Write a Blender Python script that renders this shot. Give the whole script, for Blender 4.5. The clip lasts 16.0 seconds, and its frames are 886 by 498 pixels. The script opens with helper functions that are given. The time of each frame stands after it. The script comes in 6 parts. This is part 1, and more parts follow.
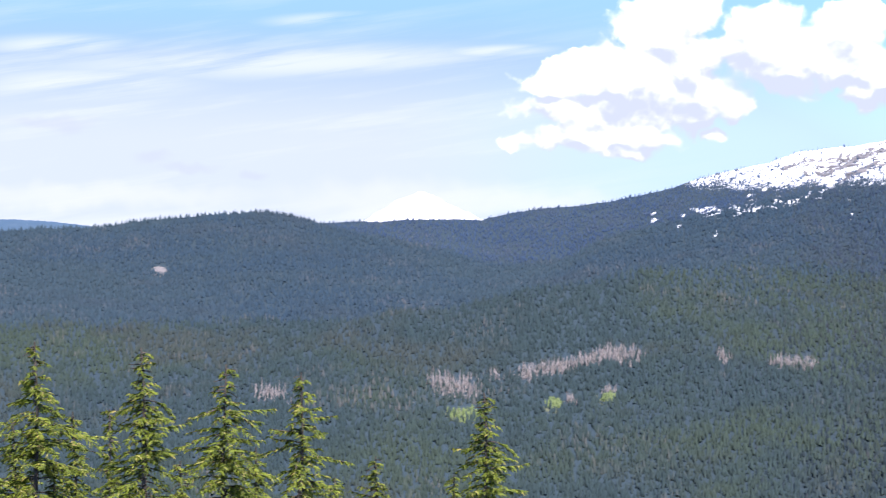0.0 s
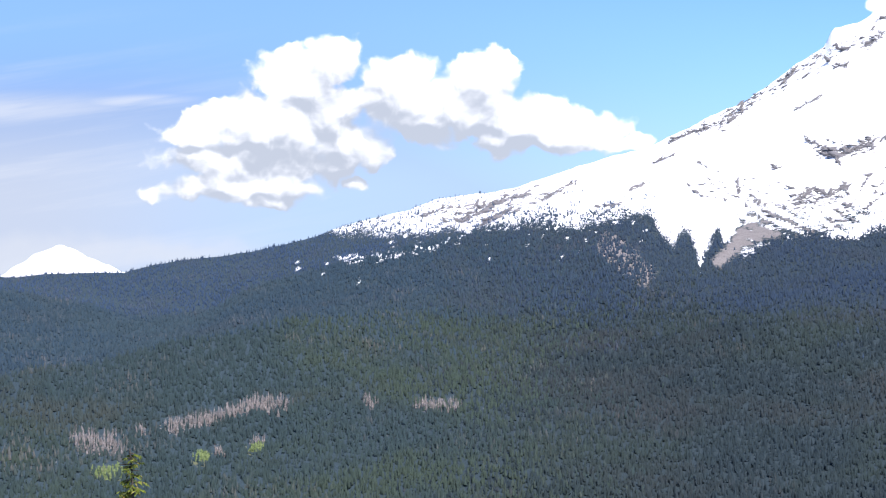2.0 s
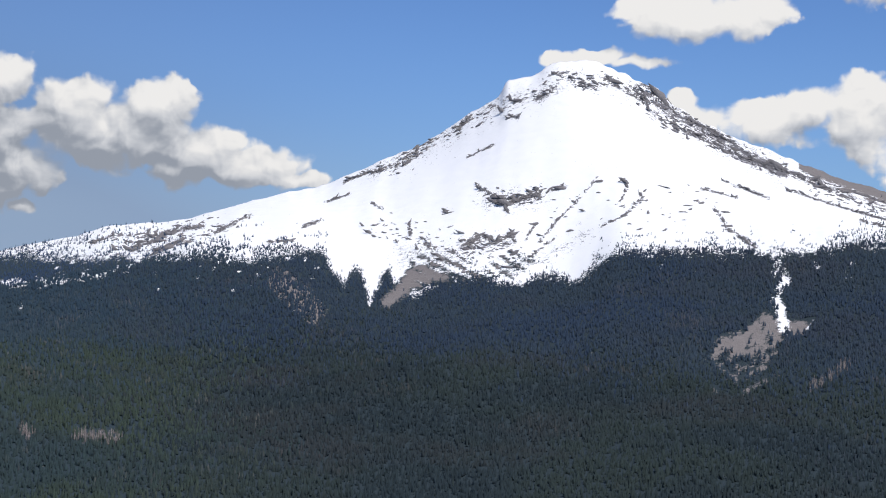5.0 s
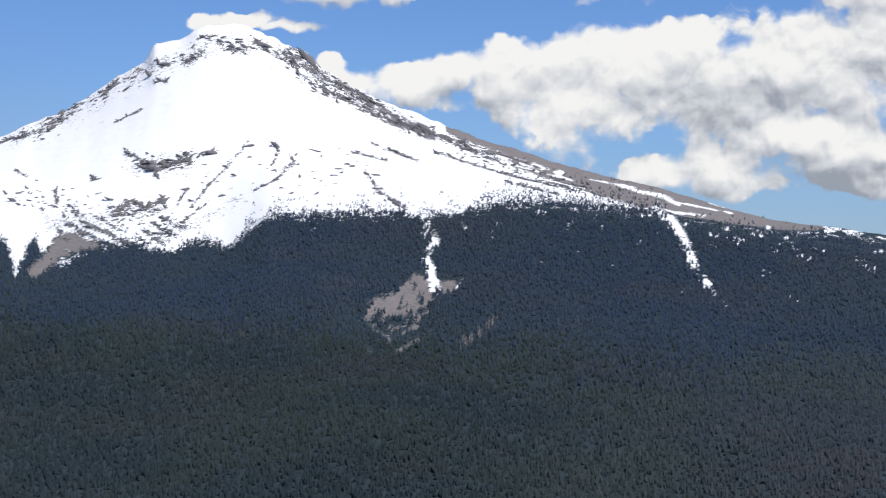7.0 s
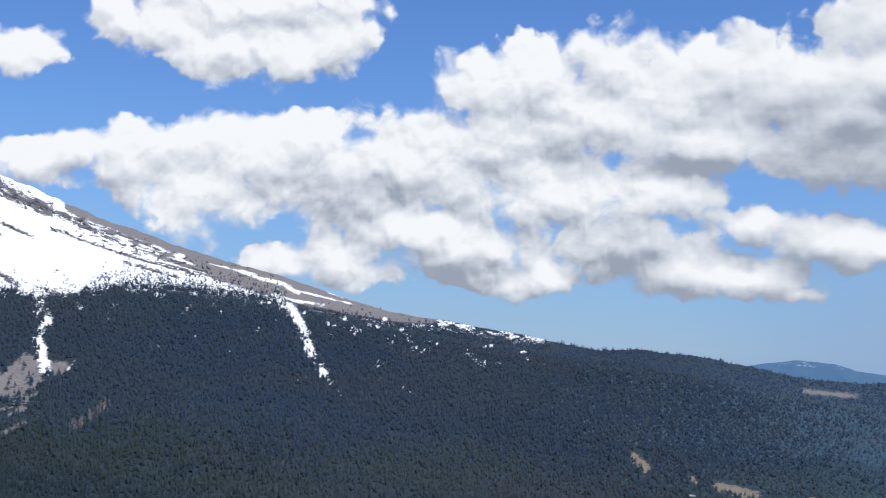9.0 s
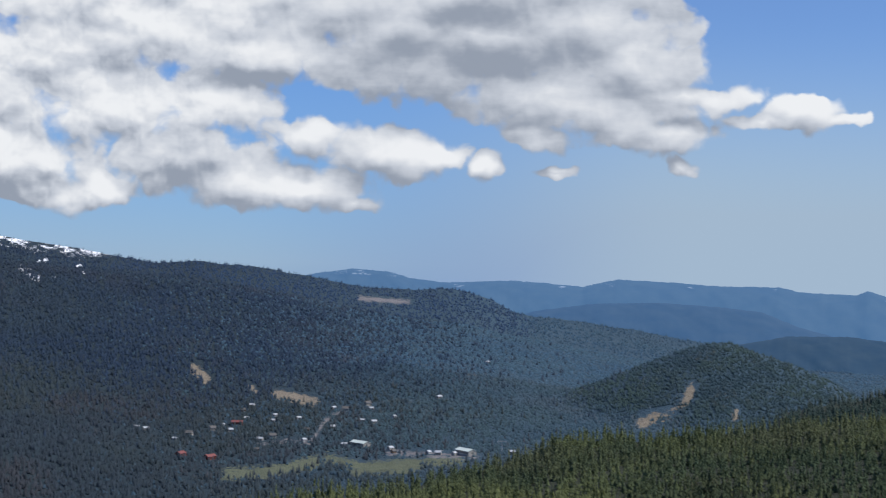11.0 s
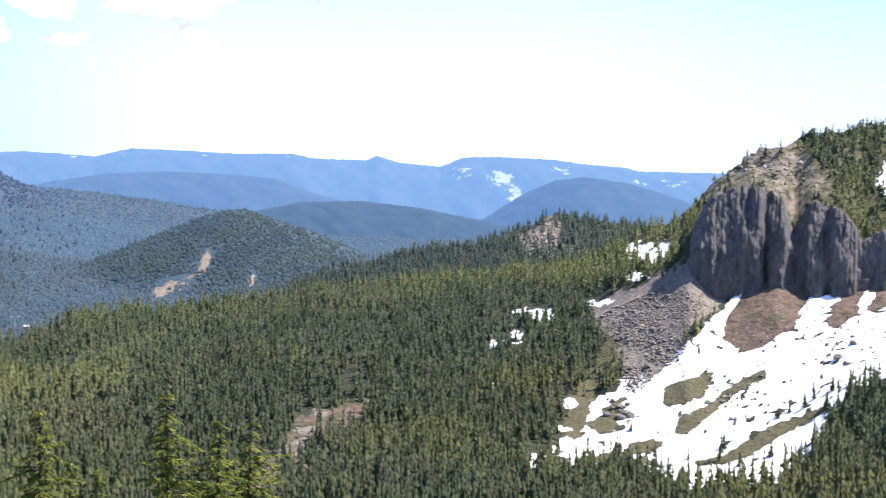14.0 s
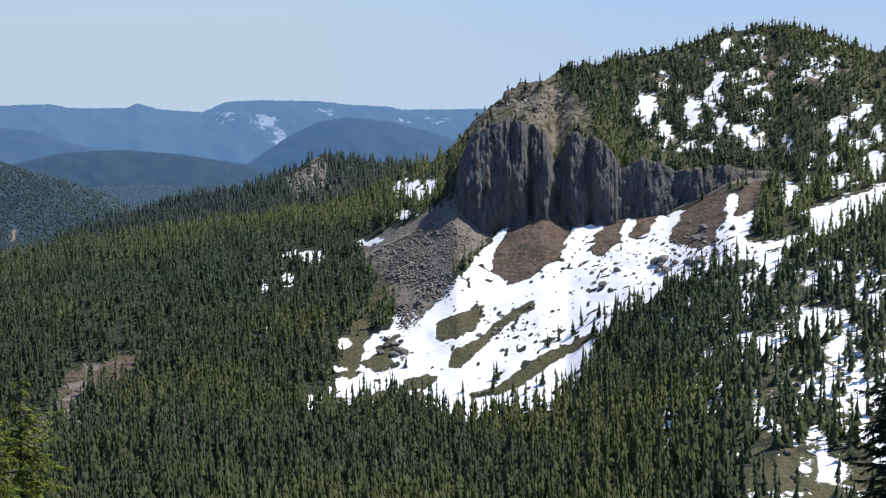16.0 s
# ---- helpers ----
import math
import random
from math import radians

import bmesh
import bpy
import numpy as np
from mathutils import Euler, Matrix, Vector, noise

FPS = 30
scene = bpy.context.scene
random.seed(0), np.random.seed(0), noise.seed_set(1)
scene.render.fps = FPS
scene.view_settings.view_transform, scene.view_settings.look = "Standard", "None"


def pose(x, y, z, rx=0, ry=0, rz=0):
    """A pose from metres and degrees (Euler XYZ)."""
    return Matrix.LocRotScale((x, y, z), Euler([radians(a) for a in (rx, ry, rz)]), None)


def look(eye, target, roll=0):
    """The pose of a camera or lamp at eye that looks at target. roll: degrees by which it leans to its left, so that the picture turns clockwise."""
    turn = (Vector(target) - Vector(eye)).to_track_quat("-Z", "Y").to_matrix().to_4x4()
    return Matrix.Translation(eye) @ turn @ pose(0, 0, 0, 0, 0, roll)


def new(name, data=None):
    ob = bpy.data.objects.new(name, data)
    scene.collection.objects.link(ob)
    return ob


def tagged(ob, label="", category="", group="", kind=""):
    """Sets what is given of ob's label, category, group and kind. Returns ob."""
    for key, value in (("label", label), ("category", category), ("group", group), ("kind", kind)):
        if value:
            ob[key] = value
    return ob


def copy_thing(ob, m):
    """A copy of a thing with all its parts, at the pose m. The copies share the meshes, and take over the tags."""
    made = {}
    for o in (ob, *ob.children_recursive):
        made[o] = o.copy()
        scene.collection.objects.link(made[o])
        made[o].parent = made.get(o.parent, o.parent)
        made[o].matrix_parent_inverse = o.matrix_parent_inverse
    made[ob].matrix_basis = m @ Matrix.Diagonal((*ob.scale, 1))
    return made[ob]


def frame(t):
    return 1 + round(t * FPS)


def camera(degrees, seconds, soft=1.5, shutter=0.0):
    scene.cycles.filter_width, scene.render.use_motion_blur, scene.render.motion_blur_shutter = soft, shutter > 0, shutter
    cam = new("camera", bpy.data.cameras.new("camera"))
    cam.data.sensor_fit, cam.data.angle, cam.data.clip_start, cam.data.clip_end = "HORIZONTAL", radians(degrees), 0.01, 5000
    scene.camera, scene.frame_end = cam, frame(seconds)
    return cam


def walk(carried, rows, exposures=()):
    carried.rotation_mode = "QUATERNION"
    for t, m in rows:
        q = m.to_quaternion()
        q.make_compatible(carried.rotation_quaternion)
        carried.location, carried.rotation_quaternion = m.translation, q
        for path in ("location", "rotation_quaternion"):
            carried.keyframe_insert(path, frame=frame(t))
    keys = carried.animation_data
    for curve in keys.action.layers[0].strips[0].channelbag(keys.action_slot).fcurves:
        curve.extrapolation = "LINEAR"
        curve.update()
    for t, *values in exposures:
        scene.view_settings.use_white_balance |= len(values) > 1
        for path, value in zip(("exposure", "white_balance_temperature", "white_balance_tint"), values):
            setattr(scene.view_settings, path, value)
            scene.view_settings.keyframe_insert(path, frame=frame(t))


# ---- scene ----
# One standing point on a forested ridge; the camera turns to the right on the spot.
# Bearings: degrees to the right of +y. Rows: seconds, yaw, pitch, roll.
cam = camera(30.0, 16.0, soft=1.05, shutter=0.25)
PATH = [
    (0, 0.12, -2.01, 0.08), (0.5, -3.44, -1.75, -0.29), (1, -6.29, -1.28, -0.71), (1.5, -9.27, -0.81, -0.62),
    (2, -12.17, -0.40, -1.03), (2.5, -13.62, -0.13, -1.20), (3, -15.42, 0.15, -1.42), (3.5, -17.57, 0.42, -1.15),
    (3.7, -18.62, 0.49, -1.07), (5.8, -26.29, 1.08, 0.99), (6, -27.41, 0.93, 0.12), (6.5, -32.17, -0.23, 0.39),
    (7, -35.50, -0.14, 0.38), (7.5, -38.75, 0.36, 0.47), (8, -42.20, 1.79, 1.10), (8.5, -45.22, 2.44, 1.68),
    (9, -48.54, 3.17, 2.36), (9.5, -51.65, 2.26, 1.40), (10, -55.83, 1.58, 1.85), (10.2, -57.51, 1.39, 1.87),
    (12.3, -71.31, -2.32, -0.26), (12.5, -71.90, -3.12, -0.44), (13, -74.04, -4.25, -1.14), (13.5, -77.17, -4.14, -0.96),
    (14, -80.61, -3.75, 0.47), (14.5, -85.26, -4.11, -0.37), (15, -89.63, -4.91, -1.26), (15.5, -89.77, -5.36, -1.30),
    (16, -88.62, -5.85, -1.41)]


def turned(yaw, pitch, roll):
    a, b = radians(yaw), radians(pitch)
    ahead = Vector((-math.sin(a) * math.cos(b), math.cos(a) * math.cos(b), math.sin(b)))
    return look((0, 0, 0), ahead, roll)


EXPOSURES = [(0.0, 1.0, 6350, 17), (1.0, 0.95, 6300, 19), (2.0, 0.68, 6400, 13), (3.5, 0.16, 6350, 10),
             (6.0, -0.5, 6550, 11), (6.5, -0.52, 6550, 11), (7.0, -0.22, 6450, 10), (8.0, -0.03, 6350, 10),
             (9.0, -0.17, 6150, 10), (10.0, -0.34, 6150, 10), (12.5, 0.36, 6450, 13), (13.0, 0.8, 6700, 21),
             (13.5, 1.14, 6700, 16), (14.0, 1.12, 6650, 19), (14.5, 0.72, 6550, 17), (15.0, 0.3, 6500, 12),
             (15.5, 0.2, 6450, 11), (16.0, 0.12, 6480, 11)]  # seconds, stops, kelvin, tint
walk(cam, [(t, turned(*row)) for t, *row in PATH], EXPOSURES)

# ------------------------------------------------------------------ light
SUN_BEARING, SUN_HEIGHT = 160.0, 56.0


def heading(bearing, height):
    a, b = radians(bearing), radians(height)
    return Vector((math.sin(a) * math.cos(b), math.cos(a) * math.cos(b), math.sin(b)))


sun = new("sun", bpy.data.lights.new("sun", "SUN"))
sun.data.energy, sun.data.angle, sun.data.color = 4.8, radians(0.53), (1.0, 0.95, 0.88)
sun.matrix_world = look((0, 0, 0), -heading(SUN_BEARING, SUN_HEIGHT))

world = bpy.data.worlds.new("sky")
scene.world = world
world.use_nodes = True
wt = world.node_tree
SKY = 0.1


def wnode(kind, how="", *values):
    n = wt.nodes.new(kind)
    if how:
        n.operation = how
    for s, v in zip(n.inputs, values):
        if hasattr(v, "links"):
            wt.links.new(v, s)
        elif v is not None:
            s.default_value = v
    return n


def wmath(how, *values):
    return wnode("ShaderNodeMath", how, *values).outputs[0]


def wvec(how, *values):
    n = wnode("ShaderNodeVectorMath", how, *values)
    return n.outputs["Value"] if how == "LENGTH" else n.outputs[0]


def wnoise(vec, scale, detail, rough):
    n = wnode("ShaderNodeTexNoise")
    wt.links.new(vec, n.inputs["Vector"])
    n.inputs["Scale"].default_value, n.inputs["Detail"].default_value, n.inputs["Roughness"].default_value = scale, detail, rough
    return n.outputs["Fac"]


def wstep(v, lo, hi, a=0.0, b=1.0):
    n = wnode("ShaderNodeMapRange", "", v, lo, hi, a, b)
    n.interpolation_type = "SMOOTHSTEP"
    return n.outputs[0]


def wmix(fac, a, b):
    n = wt.nodes.new("ShaderNodeMix")
    n.data_type = "RGBA"
    for s, v in ((n.inputs[0], fac), (n.inputs[6], a), (n.inputs[7], b)):
        if hasattr(v, "links"):
            wt.links.new(v, s)
        else:
            s.default_value = v
    return n.outputs[2]


sky = wt.nodes.new("ShaderNodeTexSky")
sky.sky_type, sky.sun_disc = "NISHITA", False
sky.sun_elevation, sky.sun_rotation = radians(SUN_HEIGHT), radians(SUN_BEARING)
sky.altitude, sky.air_density, sky.dust_density, sky.ozone_density = 1400, 1.0, 0.0, 1.0
clear = wvec("MULTIPLY", sky.outputs[0], (SKY * 0.62, SKY * 0.87, SKY * 1.32))

# cumulus: bearing, elevation, half width, half height of each billow, in degrees
HEAP_WEST = [(3.5, 3.78, 0.98, 0.55), (5.4, 4.40, 1.08, 0.69), (7.1, 5.44, 1.27, 0.88), (8.3, 6.21, 0.88, 0.69), (6.3, 3.92, 2.15, 0.98), (8.6, 4.48, 0.98, 0.78), (9.0, 3.32, 1.17, 0.78), (4.5, 2.79, 2.35, 0.49), (6.7, 2.57, 2.55, 0.59), (5.0, 1.83, 2.55, 0.43), (10.8, 5.42, 1.08, 0.98), (11.3, 4.45, 1.76, 0.98), (13.6, 5.49, 1.17, 0.94), (12.9, 4.43, 1.17, 0.98), (15.0, 4.01, 1.57, 0.88), (16.8, 3.49, 1.57, 0.55), (18.3, 3.13, 0.98, 0.27), (14.4, 3.24, 1.17, 0.49), (9.3, 1.92, 0.43, 0.22), (6.1, 1.33, 0.82, 0.20)]
CAP = [(27.4, 7.58, 0.59, 0.27), (28.7, 7.64, 1.08, 0.27), (30.1, 7.44, 0.98, 0.20), (31.6, 6.06, 0.55, 0.43), (32.3, 5.53, 0.78, 0.43)]
HEAP_OVER = [(29.7, 9.35, 0.78, 0.39), (31.6, 9.01, 1.66, 0.74), (33.4, 9.08, 1.57, 0.67), (34.3, 9.26, 0.78, 0.63)]
HEAP_HIGH = [(37.0, 10.59, 0.82, 0.78), (38.8, 10.44, 1.57, 1.02), (40.7, 10.00, 1.96, 1.21), (42.7, 9.92, 2.15, 1.17), (44.4, 10.21, 1.33, 1.14), (42.2, 11.24, 2.94, 1.17)]
BANK_WEST = [(34.5, 5.57, 1.37, 0.69), (35.9, 6.04, 1.17, 0.49), (37.7, 5.58, 1.37, 1.17), (39.0, 6.33, 1.57, 0.78), (40.0, 4.94, 2.15, 1.47), (41.9, 6.20, 2.15, 1.17), (44.0, 6.70, 1.76, 0.94), (44.8, 5.38, 2.74, 1.76), (47.7, 6.10, 2.94, 1.47), (50.3, 6.78, 2.55, 1.47), (43.0, 2.60, 1.37, 0.59), (45.0, 2.61, 1.76, 0.70), (47.6, 3.94, 1.76, 0.98), (49.4, 3.23, 1.96, 1.02), (52.0, 2.45, 0.88, 0.69), (50.3, 2.28, 2.15, 0.59)]
BANK_MID = [(49.4, 8.89, 1.17, 1.08), (51.6, 9.06, 1.76, 1.27), (54.1, 9.72, 1.76, 1.17), (53.6, 7.87, 2.94, 1.47), (56.5, 8.90, 2.35, 1.47), (58.4, 9.51, 1.96, 1.21), (60.3, 9.15, 2.35, 1.47), (62.7, 11.03, 1.66, 1.27), (62.2, 8.22, 2.55, 1.37), (57.5, 7.29, 2.55, 0.98), (54.7, 3.43, 2.15, 1.08), (56.7, 2.91, 2.15, 0.88), (58.8, 2.60, 2.55, 0.70), (60.7, 2.14, 0.70, 0.29), (59.1, 4.34, 1.17, 0.78), (61.6, 3.93, 1.76, 0.78), (55.6, 5.50, 2.35, 0.98), (52.7, 5.11, 2.74, 1.17)]
BANK_EAST = [(62.8, 6.85, 3.13, 1.08), (65.7, 7.85, 3.92, 1.57), (68.5, 8.43, 3.52, 1.57), (67.6, 5.96, 3.52, 1.08), (70.2, 6.92, 2.35, 1.57), (70.1, 4.94, 1.37, 0.63), (67.0, 4.61, 0.98, 0.49), (62.1, 3.83, 1.47, 0.70), (63.7, 3.77, 0.78, 0.59), (65.3, 3.46, 0.55, 0.39), (67.7, 3.32, 0.63, 0.20), (59.8, 8.91, 3.92, 1.57), (63.7, 9.73, 3.92, 1.17), (68.4, 9.93, 3.92, 0.98)]
BANK_END = [(76.0, 5.41, 1.21, 0.51), (74.8, 5.07, 1.17, 0.23), (77.3, 5.27, 0.88, 0.20), (72.1, 3.55, 0.39, 0.25), (71.5, 4.62, 1.47, 0.55), (68.7, 5.59, 3.92, 0.78), (72.1, 5.96, 2.35, 0.39), (67.1, 4.49, 0.98, 0.49), (67.7, 3.18, 0.59, 0.18)]
toward = wnode("ShaderNodeSeparateXYZ", "", wnode("ShaderNodeTexCoord").outputs["Generated"])
bearing = wmath("DEGREES", wmath("ARCTAN2", toward.outputs[0], toward.outputs[1]))
height = wmath("DEGREES", wmath("ARCSINE", toward.outputs[2]))
flat = wnode("ShaderNodeCombineXYZ", "", bearing, height).outputs[0]
BILLOWS = HEAP_WEST + CAP + HEAP_OVER + HEAP_HIGH + BANK_WEST + BANK_MID + BANK_EAST + BANK_END


def puffs(v):
    """Rounded heads of cloud at two sizes, about zero on the mean."""
    total = 0.0
    for size, part_of in ((0.75, 0.7), (2.0, 0.2), (4.6, 0.09)):
        n = wnode("ShaderNodeTexVoronoi")
        n.voronoi_dimensions, n.feature = "2D", "SMOOTH_F1"
        wt.links.new(v, n.inputs["Vector"])
        n.inputs["Scale"].default_value, n.inputs["Smoothness"].default_value = size, 0.35
        total = wmath("MULTIPLY_ADD", wmath("SUBTRACT", 0.42, n.outputs["Distance"]), part_of, total)
    return total


def swirl(v):
    n = wnode("ShaderNodeTexNoise", "", v)
    n.inputs["Scale"].default_value, n.inputs["Detail"].default_value = 0.9, 2.5
    return wvec("MULTIPLY_ADD", wvec("SUBTRACT", n.outputs["Color"], (0.5, 0.5, 0.5)), (1.3, 0.9, 0.0), v)


def thickness(v):
    """How deep the cloud is along a bearing and elevation: over 0 inside."""
    near = swirl(v)
    least = 9.0
    for a, e, ra, re in BILLOWS:
        d = wvec("LENGTH", wvec("MULTIPLY_ADD", near, (1 / ra, 1 / re, 0.0), (-a / ra, -e / re, 0.0)))
        least = d if least == 9.0 else wmath("SMOOTH_MIN", least, d, 0.35)
    return wmath("MULTIPLY_ADD", wmath("SUBTRACT", wnoise(v, 0.5, 2.0, 0.5), 0.5), 0.8, wmath("SUBTRACT", 1.29, least))


def blots(v, spots):
    """Soft patches, 1 in the middle of each."""
    most = 0.0
    for a, e, ra, re in spots:
        d = wvec("LENGTH", wvec("MULTIPLY_ADD", v, (1 / ra, 1 / re, 0.0), (-a / ra, -e / re, 0.0)))
        m = wstep(d, 1.35, 0.2)
        most = wmath("MAXIMUM", most, m) if most else m
    return most


# heads in full sun and undersides in shade
HEADS_WEST = [(11.6, 5.82, 1.16, 0.58), (13.7, 5.77, 1.16, 0.68), (6.1, 4.26, 1.55, 0.48), (7.1, 5.40, 1.55, 0.58), (8.5, 6.34, 0.97, 0.43), (4.9, 1.87, 2.33, 0.31), (16.2, 4.26, 1.36, 0.58), (3.5, 3.81, 0.97, 0.39), (2.9, 2.96, 1.36, 0.23)]
HEADS_EAST = [(42.1, 6.84, 3.88, 0.78), (48.0, 3.75, 2.33, 0.68), (52.2, 2.39, 0.78, 0.48), (58.2, 2.62, 2.52, 0.54), (62.8, 3.76, 1.55, 0.54), (65.2, 3.40, 0.48, 0.29), (55.4, 8.01, 1.55, 0.78), (49.8, 9.63, 1.16, 0.48),
              (62.1, 9.96, 2.91, 0.87), (56.7, 10.15, 1.55, 0.78), (44.5, 2.87, 1.75, 0.48), (39.0, 4.21, 1.55, 0.78), (42.0, 9.51, 2.91, 0.78)]
BASES_WEST = [(6.7, 2.52, 2.13, 0.36), (11.9, 3.61, 2.13, 0.27), (8.6, 2.09, 1.16, 0.23), (4.2, 3.13, 1.75, 0.22), (15.0, 3.02, 2.13, 0.23)]
BASES_EAST = [(63.5, 7.11, 4.27, 0.97), (49.6, 2.33, 1.94, 0.62), (54.9, 3.33, 1.75, 0.70), (62.2, 5.19, 2.72, 0.70), (65.3, 8.42, 2.91, 0.58), (59.3, 5.16, 1.94, 0.48), (45.0, 5.3, 3.2, 0.5), (51.5, 6.6, 2.4, 0.5), (57.0, 6.2, 2.2, 0.45)]
SCRAPS = [(-13.4, 2.27, 1.55, 0.27), (-10.1, 1.11, 0.78, 0.27), (-8.9, 0.79, 1.07, 0.16), (-6.6, 0.54, 0.48, 0.16), (2.2, 1.49, 0.27, 0.16)]
STREAKS = [(-5.7, 4.61, 8.73, 0.6), (-3.7, 5.97, 2.52, 0.27), (-12.3, 3.95, 3.88, 0.6), (-13.2, 5.25, 2.72, 0.39), (1.6, 4.77, 2.13, 0.23)]
LOW_BANK = [(-1.5, -0.3, 5.0, 0.75), (-12.0, -0.2, 6.0, 0.45), (3.0, -0.4, 3.0, 0.5)]
core = thickness(flat)
above = thickness(wvec("ADD", flat, (0.2, 0.9, 0.0)))
heads = puffs(swirl(flat))
heads_above = puffs(swirl(wvec("ADD", flat, (0.08, 0.3, 0.0))))
wisps = wmath("MULTIPLY", wmath("SUBTRACT", wnoise(flat, 2.6, 4.0, 0.55), 0.5), 0.3)
here = wmath("ADD", wmath("ADD", core, heads), wisps)
cover = wstep(here, -0.03, wstep(wnoise(flat, 0.7, 2.0, 0.5), 0.35, 0.65, 0.2, 0.6))
lit = wmath("MULTIPLY_ADD", wmath("SUBTRACT", core, above), 0.42, 0.69)
lit = wmath("MULTIPLY_ADD", wmath("SUBTRACT", heads, heads_above), wstep(bearing, 50.0, 63.0, 0.85, 0.3), lit)
lit = wmath("MULTIPLY_ADD", wmath("SUBTRACT", wnoise(wvec("MULTIPLY", flat, (0.4, 1.25, 1.0)), 0.7, 6.0, 0.55), 0.5), 0.75, lit)
lit = wmath("SUBTRACT", lit, wmath("MULTIPLY", wstep(height, 5.5, 2.0, 0.0, 0.2), wstep(bearing, 38.0, 48.0)))
ragged = swirl(flat)
lit = wmath("MULTIPLY_ADD", blots(ragged, HEADS_WEST + HEADS_EAST), 0.24, lit)
lit = wmath("MULTIPLY_ADD", blots(ragged, BASES_WEST), -0.34, wmath("MULTIPLY_ADD", blots(ragged, BASES_EAST), -0.3, lit))
lit = wmath("SUBTRACT", lit, wstep(bearing, 24.0, 16.0, 0.0, 0.36))
lit = wmath("SUBTRACT", lit, wstep(bearing, 51.0, 66.0, 0.0, 0.24))
white = wmix(wstep(lit, 0.45, 1.0), wmix(wstep(lit, 0.05, 0.6), (0.37, 0.41, 0.48, 1), (0.73, 0.755, 0.80, 1)), (1.06, 1.05, 1.03, 1))
# thin streaks of high ice cloud and the pale air low in the sky
slant = wmath("MULTIPLY_ADD", bearing, -0.15, height)
long = wnode("ShaderNodeCombineXYZ", "", wmath("MULTIPLY", bearing, 0.05), wmath("MULTIPLY", slant, 0.62)).outputs[0]
veil = wstep(wnoise(long, 1.0, 7.0, 0.6), 0.47, 0.66)
west = wstep(bearing, 14.0, -8.0)
south = wmath("MULTIPLY", wstep(bearing, 74.0, 92.0), 0.12)
veil = wmath("MULTIPLY", veil, wmath("MULTIPLY", wmath("MAXIMUM", west, south), wstep(height, 9.0, 2.5)))
wide = wmath("MAXIMUM", wstep(bearing, 29.0, 0.0, 0.0, 0.85), wstep(bearing, 56.0, 72.0, 0.0, 0.72))
pale = wmath("ADD", wmath("MULTIPLY", wstep(height, 9.0, -1.5), wmath("ADD", 0.42, wide)), wmath("MULTIPLY", wide, wstep(bearing, 20.0, 60.0, 0.62, 0.2)))
air = wmix(wmath("MINIMUM", pale, 1.0), clear, wmix(wstep(bearing, 57.0, 73.0), wmix(wstep(bearing, 8.0, 34.0), wmix(wstep(height, 1.5, 6.5), wmix(wstep(bearing, -3.0, 9.0), (0.39, 0.445, 0.548, 1), (0.345, 0.47, 0.665, 1)), (0.185, 0.303, 0.55, 1)), (0.19, 0.325, 0.64, 1)), wmix(wstep(bearing, 82.0, 98.0), (0.455, 0.58, 0.71, 1), wmix(wstep(height, -0.5, 5.5), (0.43, 0.565, 0.775, 1), (0.315, 0.52, 0.8, 1)))))
ice = wmath("MULTIPLY", blots(wvec("MULTIPLY_ADD", flat, (1.0, 1.0, 0.0), wnode("ShaderNodeCombineXYZ", "", 0.0, wmath("MULTIPLY", bearing, -0.03)).outputs[0]), STREAKS), wstep(wnoise(long, 2.2, 6.0, 0.6), 0.3, 0.62))
veil = wmath("MAXIMUM", wmath("MULTIPLY", veil, 0.6), wmath("MULTIPLY", ice, 0.8))
air = wmix(wmath("MULTIPLY", veil, 0.75), air, (0.54, 0.57, 0.62, 1))
air = wmix(wmath("MULTIPLY", blots(ragged, LOW_BANK), 0.55), air, (0.49, 0.52, 0.57, 1))
air = wmix(wmath("MULTIPLY", blots(ragged, SCRAPS), 0.6), air, (0.36, 0.40, 0.47, 1))
wt.links.new(wmix(cover, air, white), wt.nodes["Background"].inputs["Color"])
wt.nodes["Background"].inputs["Strength"].default_value = 1.0
world.cycles.sampling_method = "MANUAL"
world.cycles.sample_map_resolution = 512


# ------------------------------------------------------------------ node helpers
def rgb(r, g, b):
    return (r, g, b, 1.0)


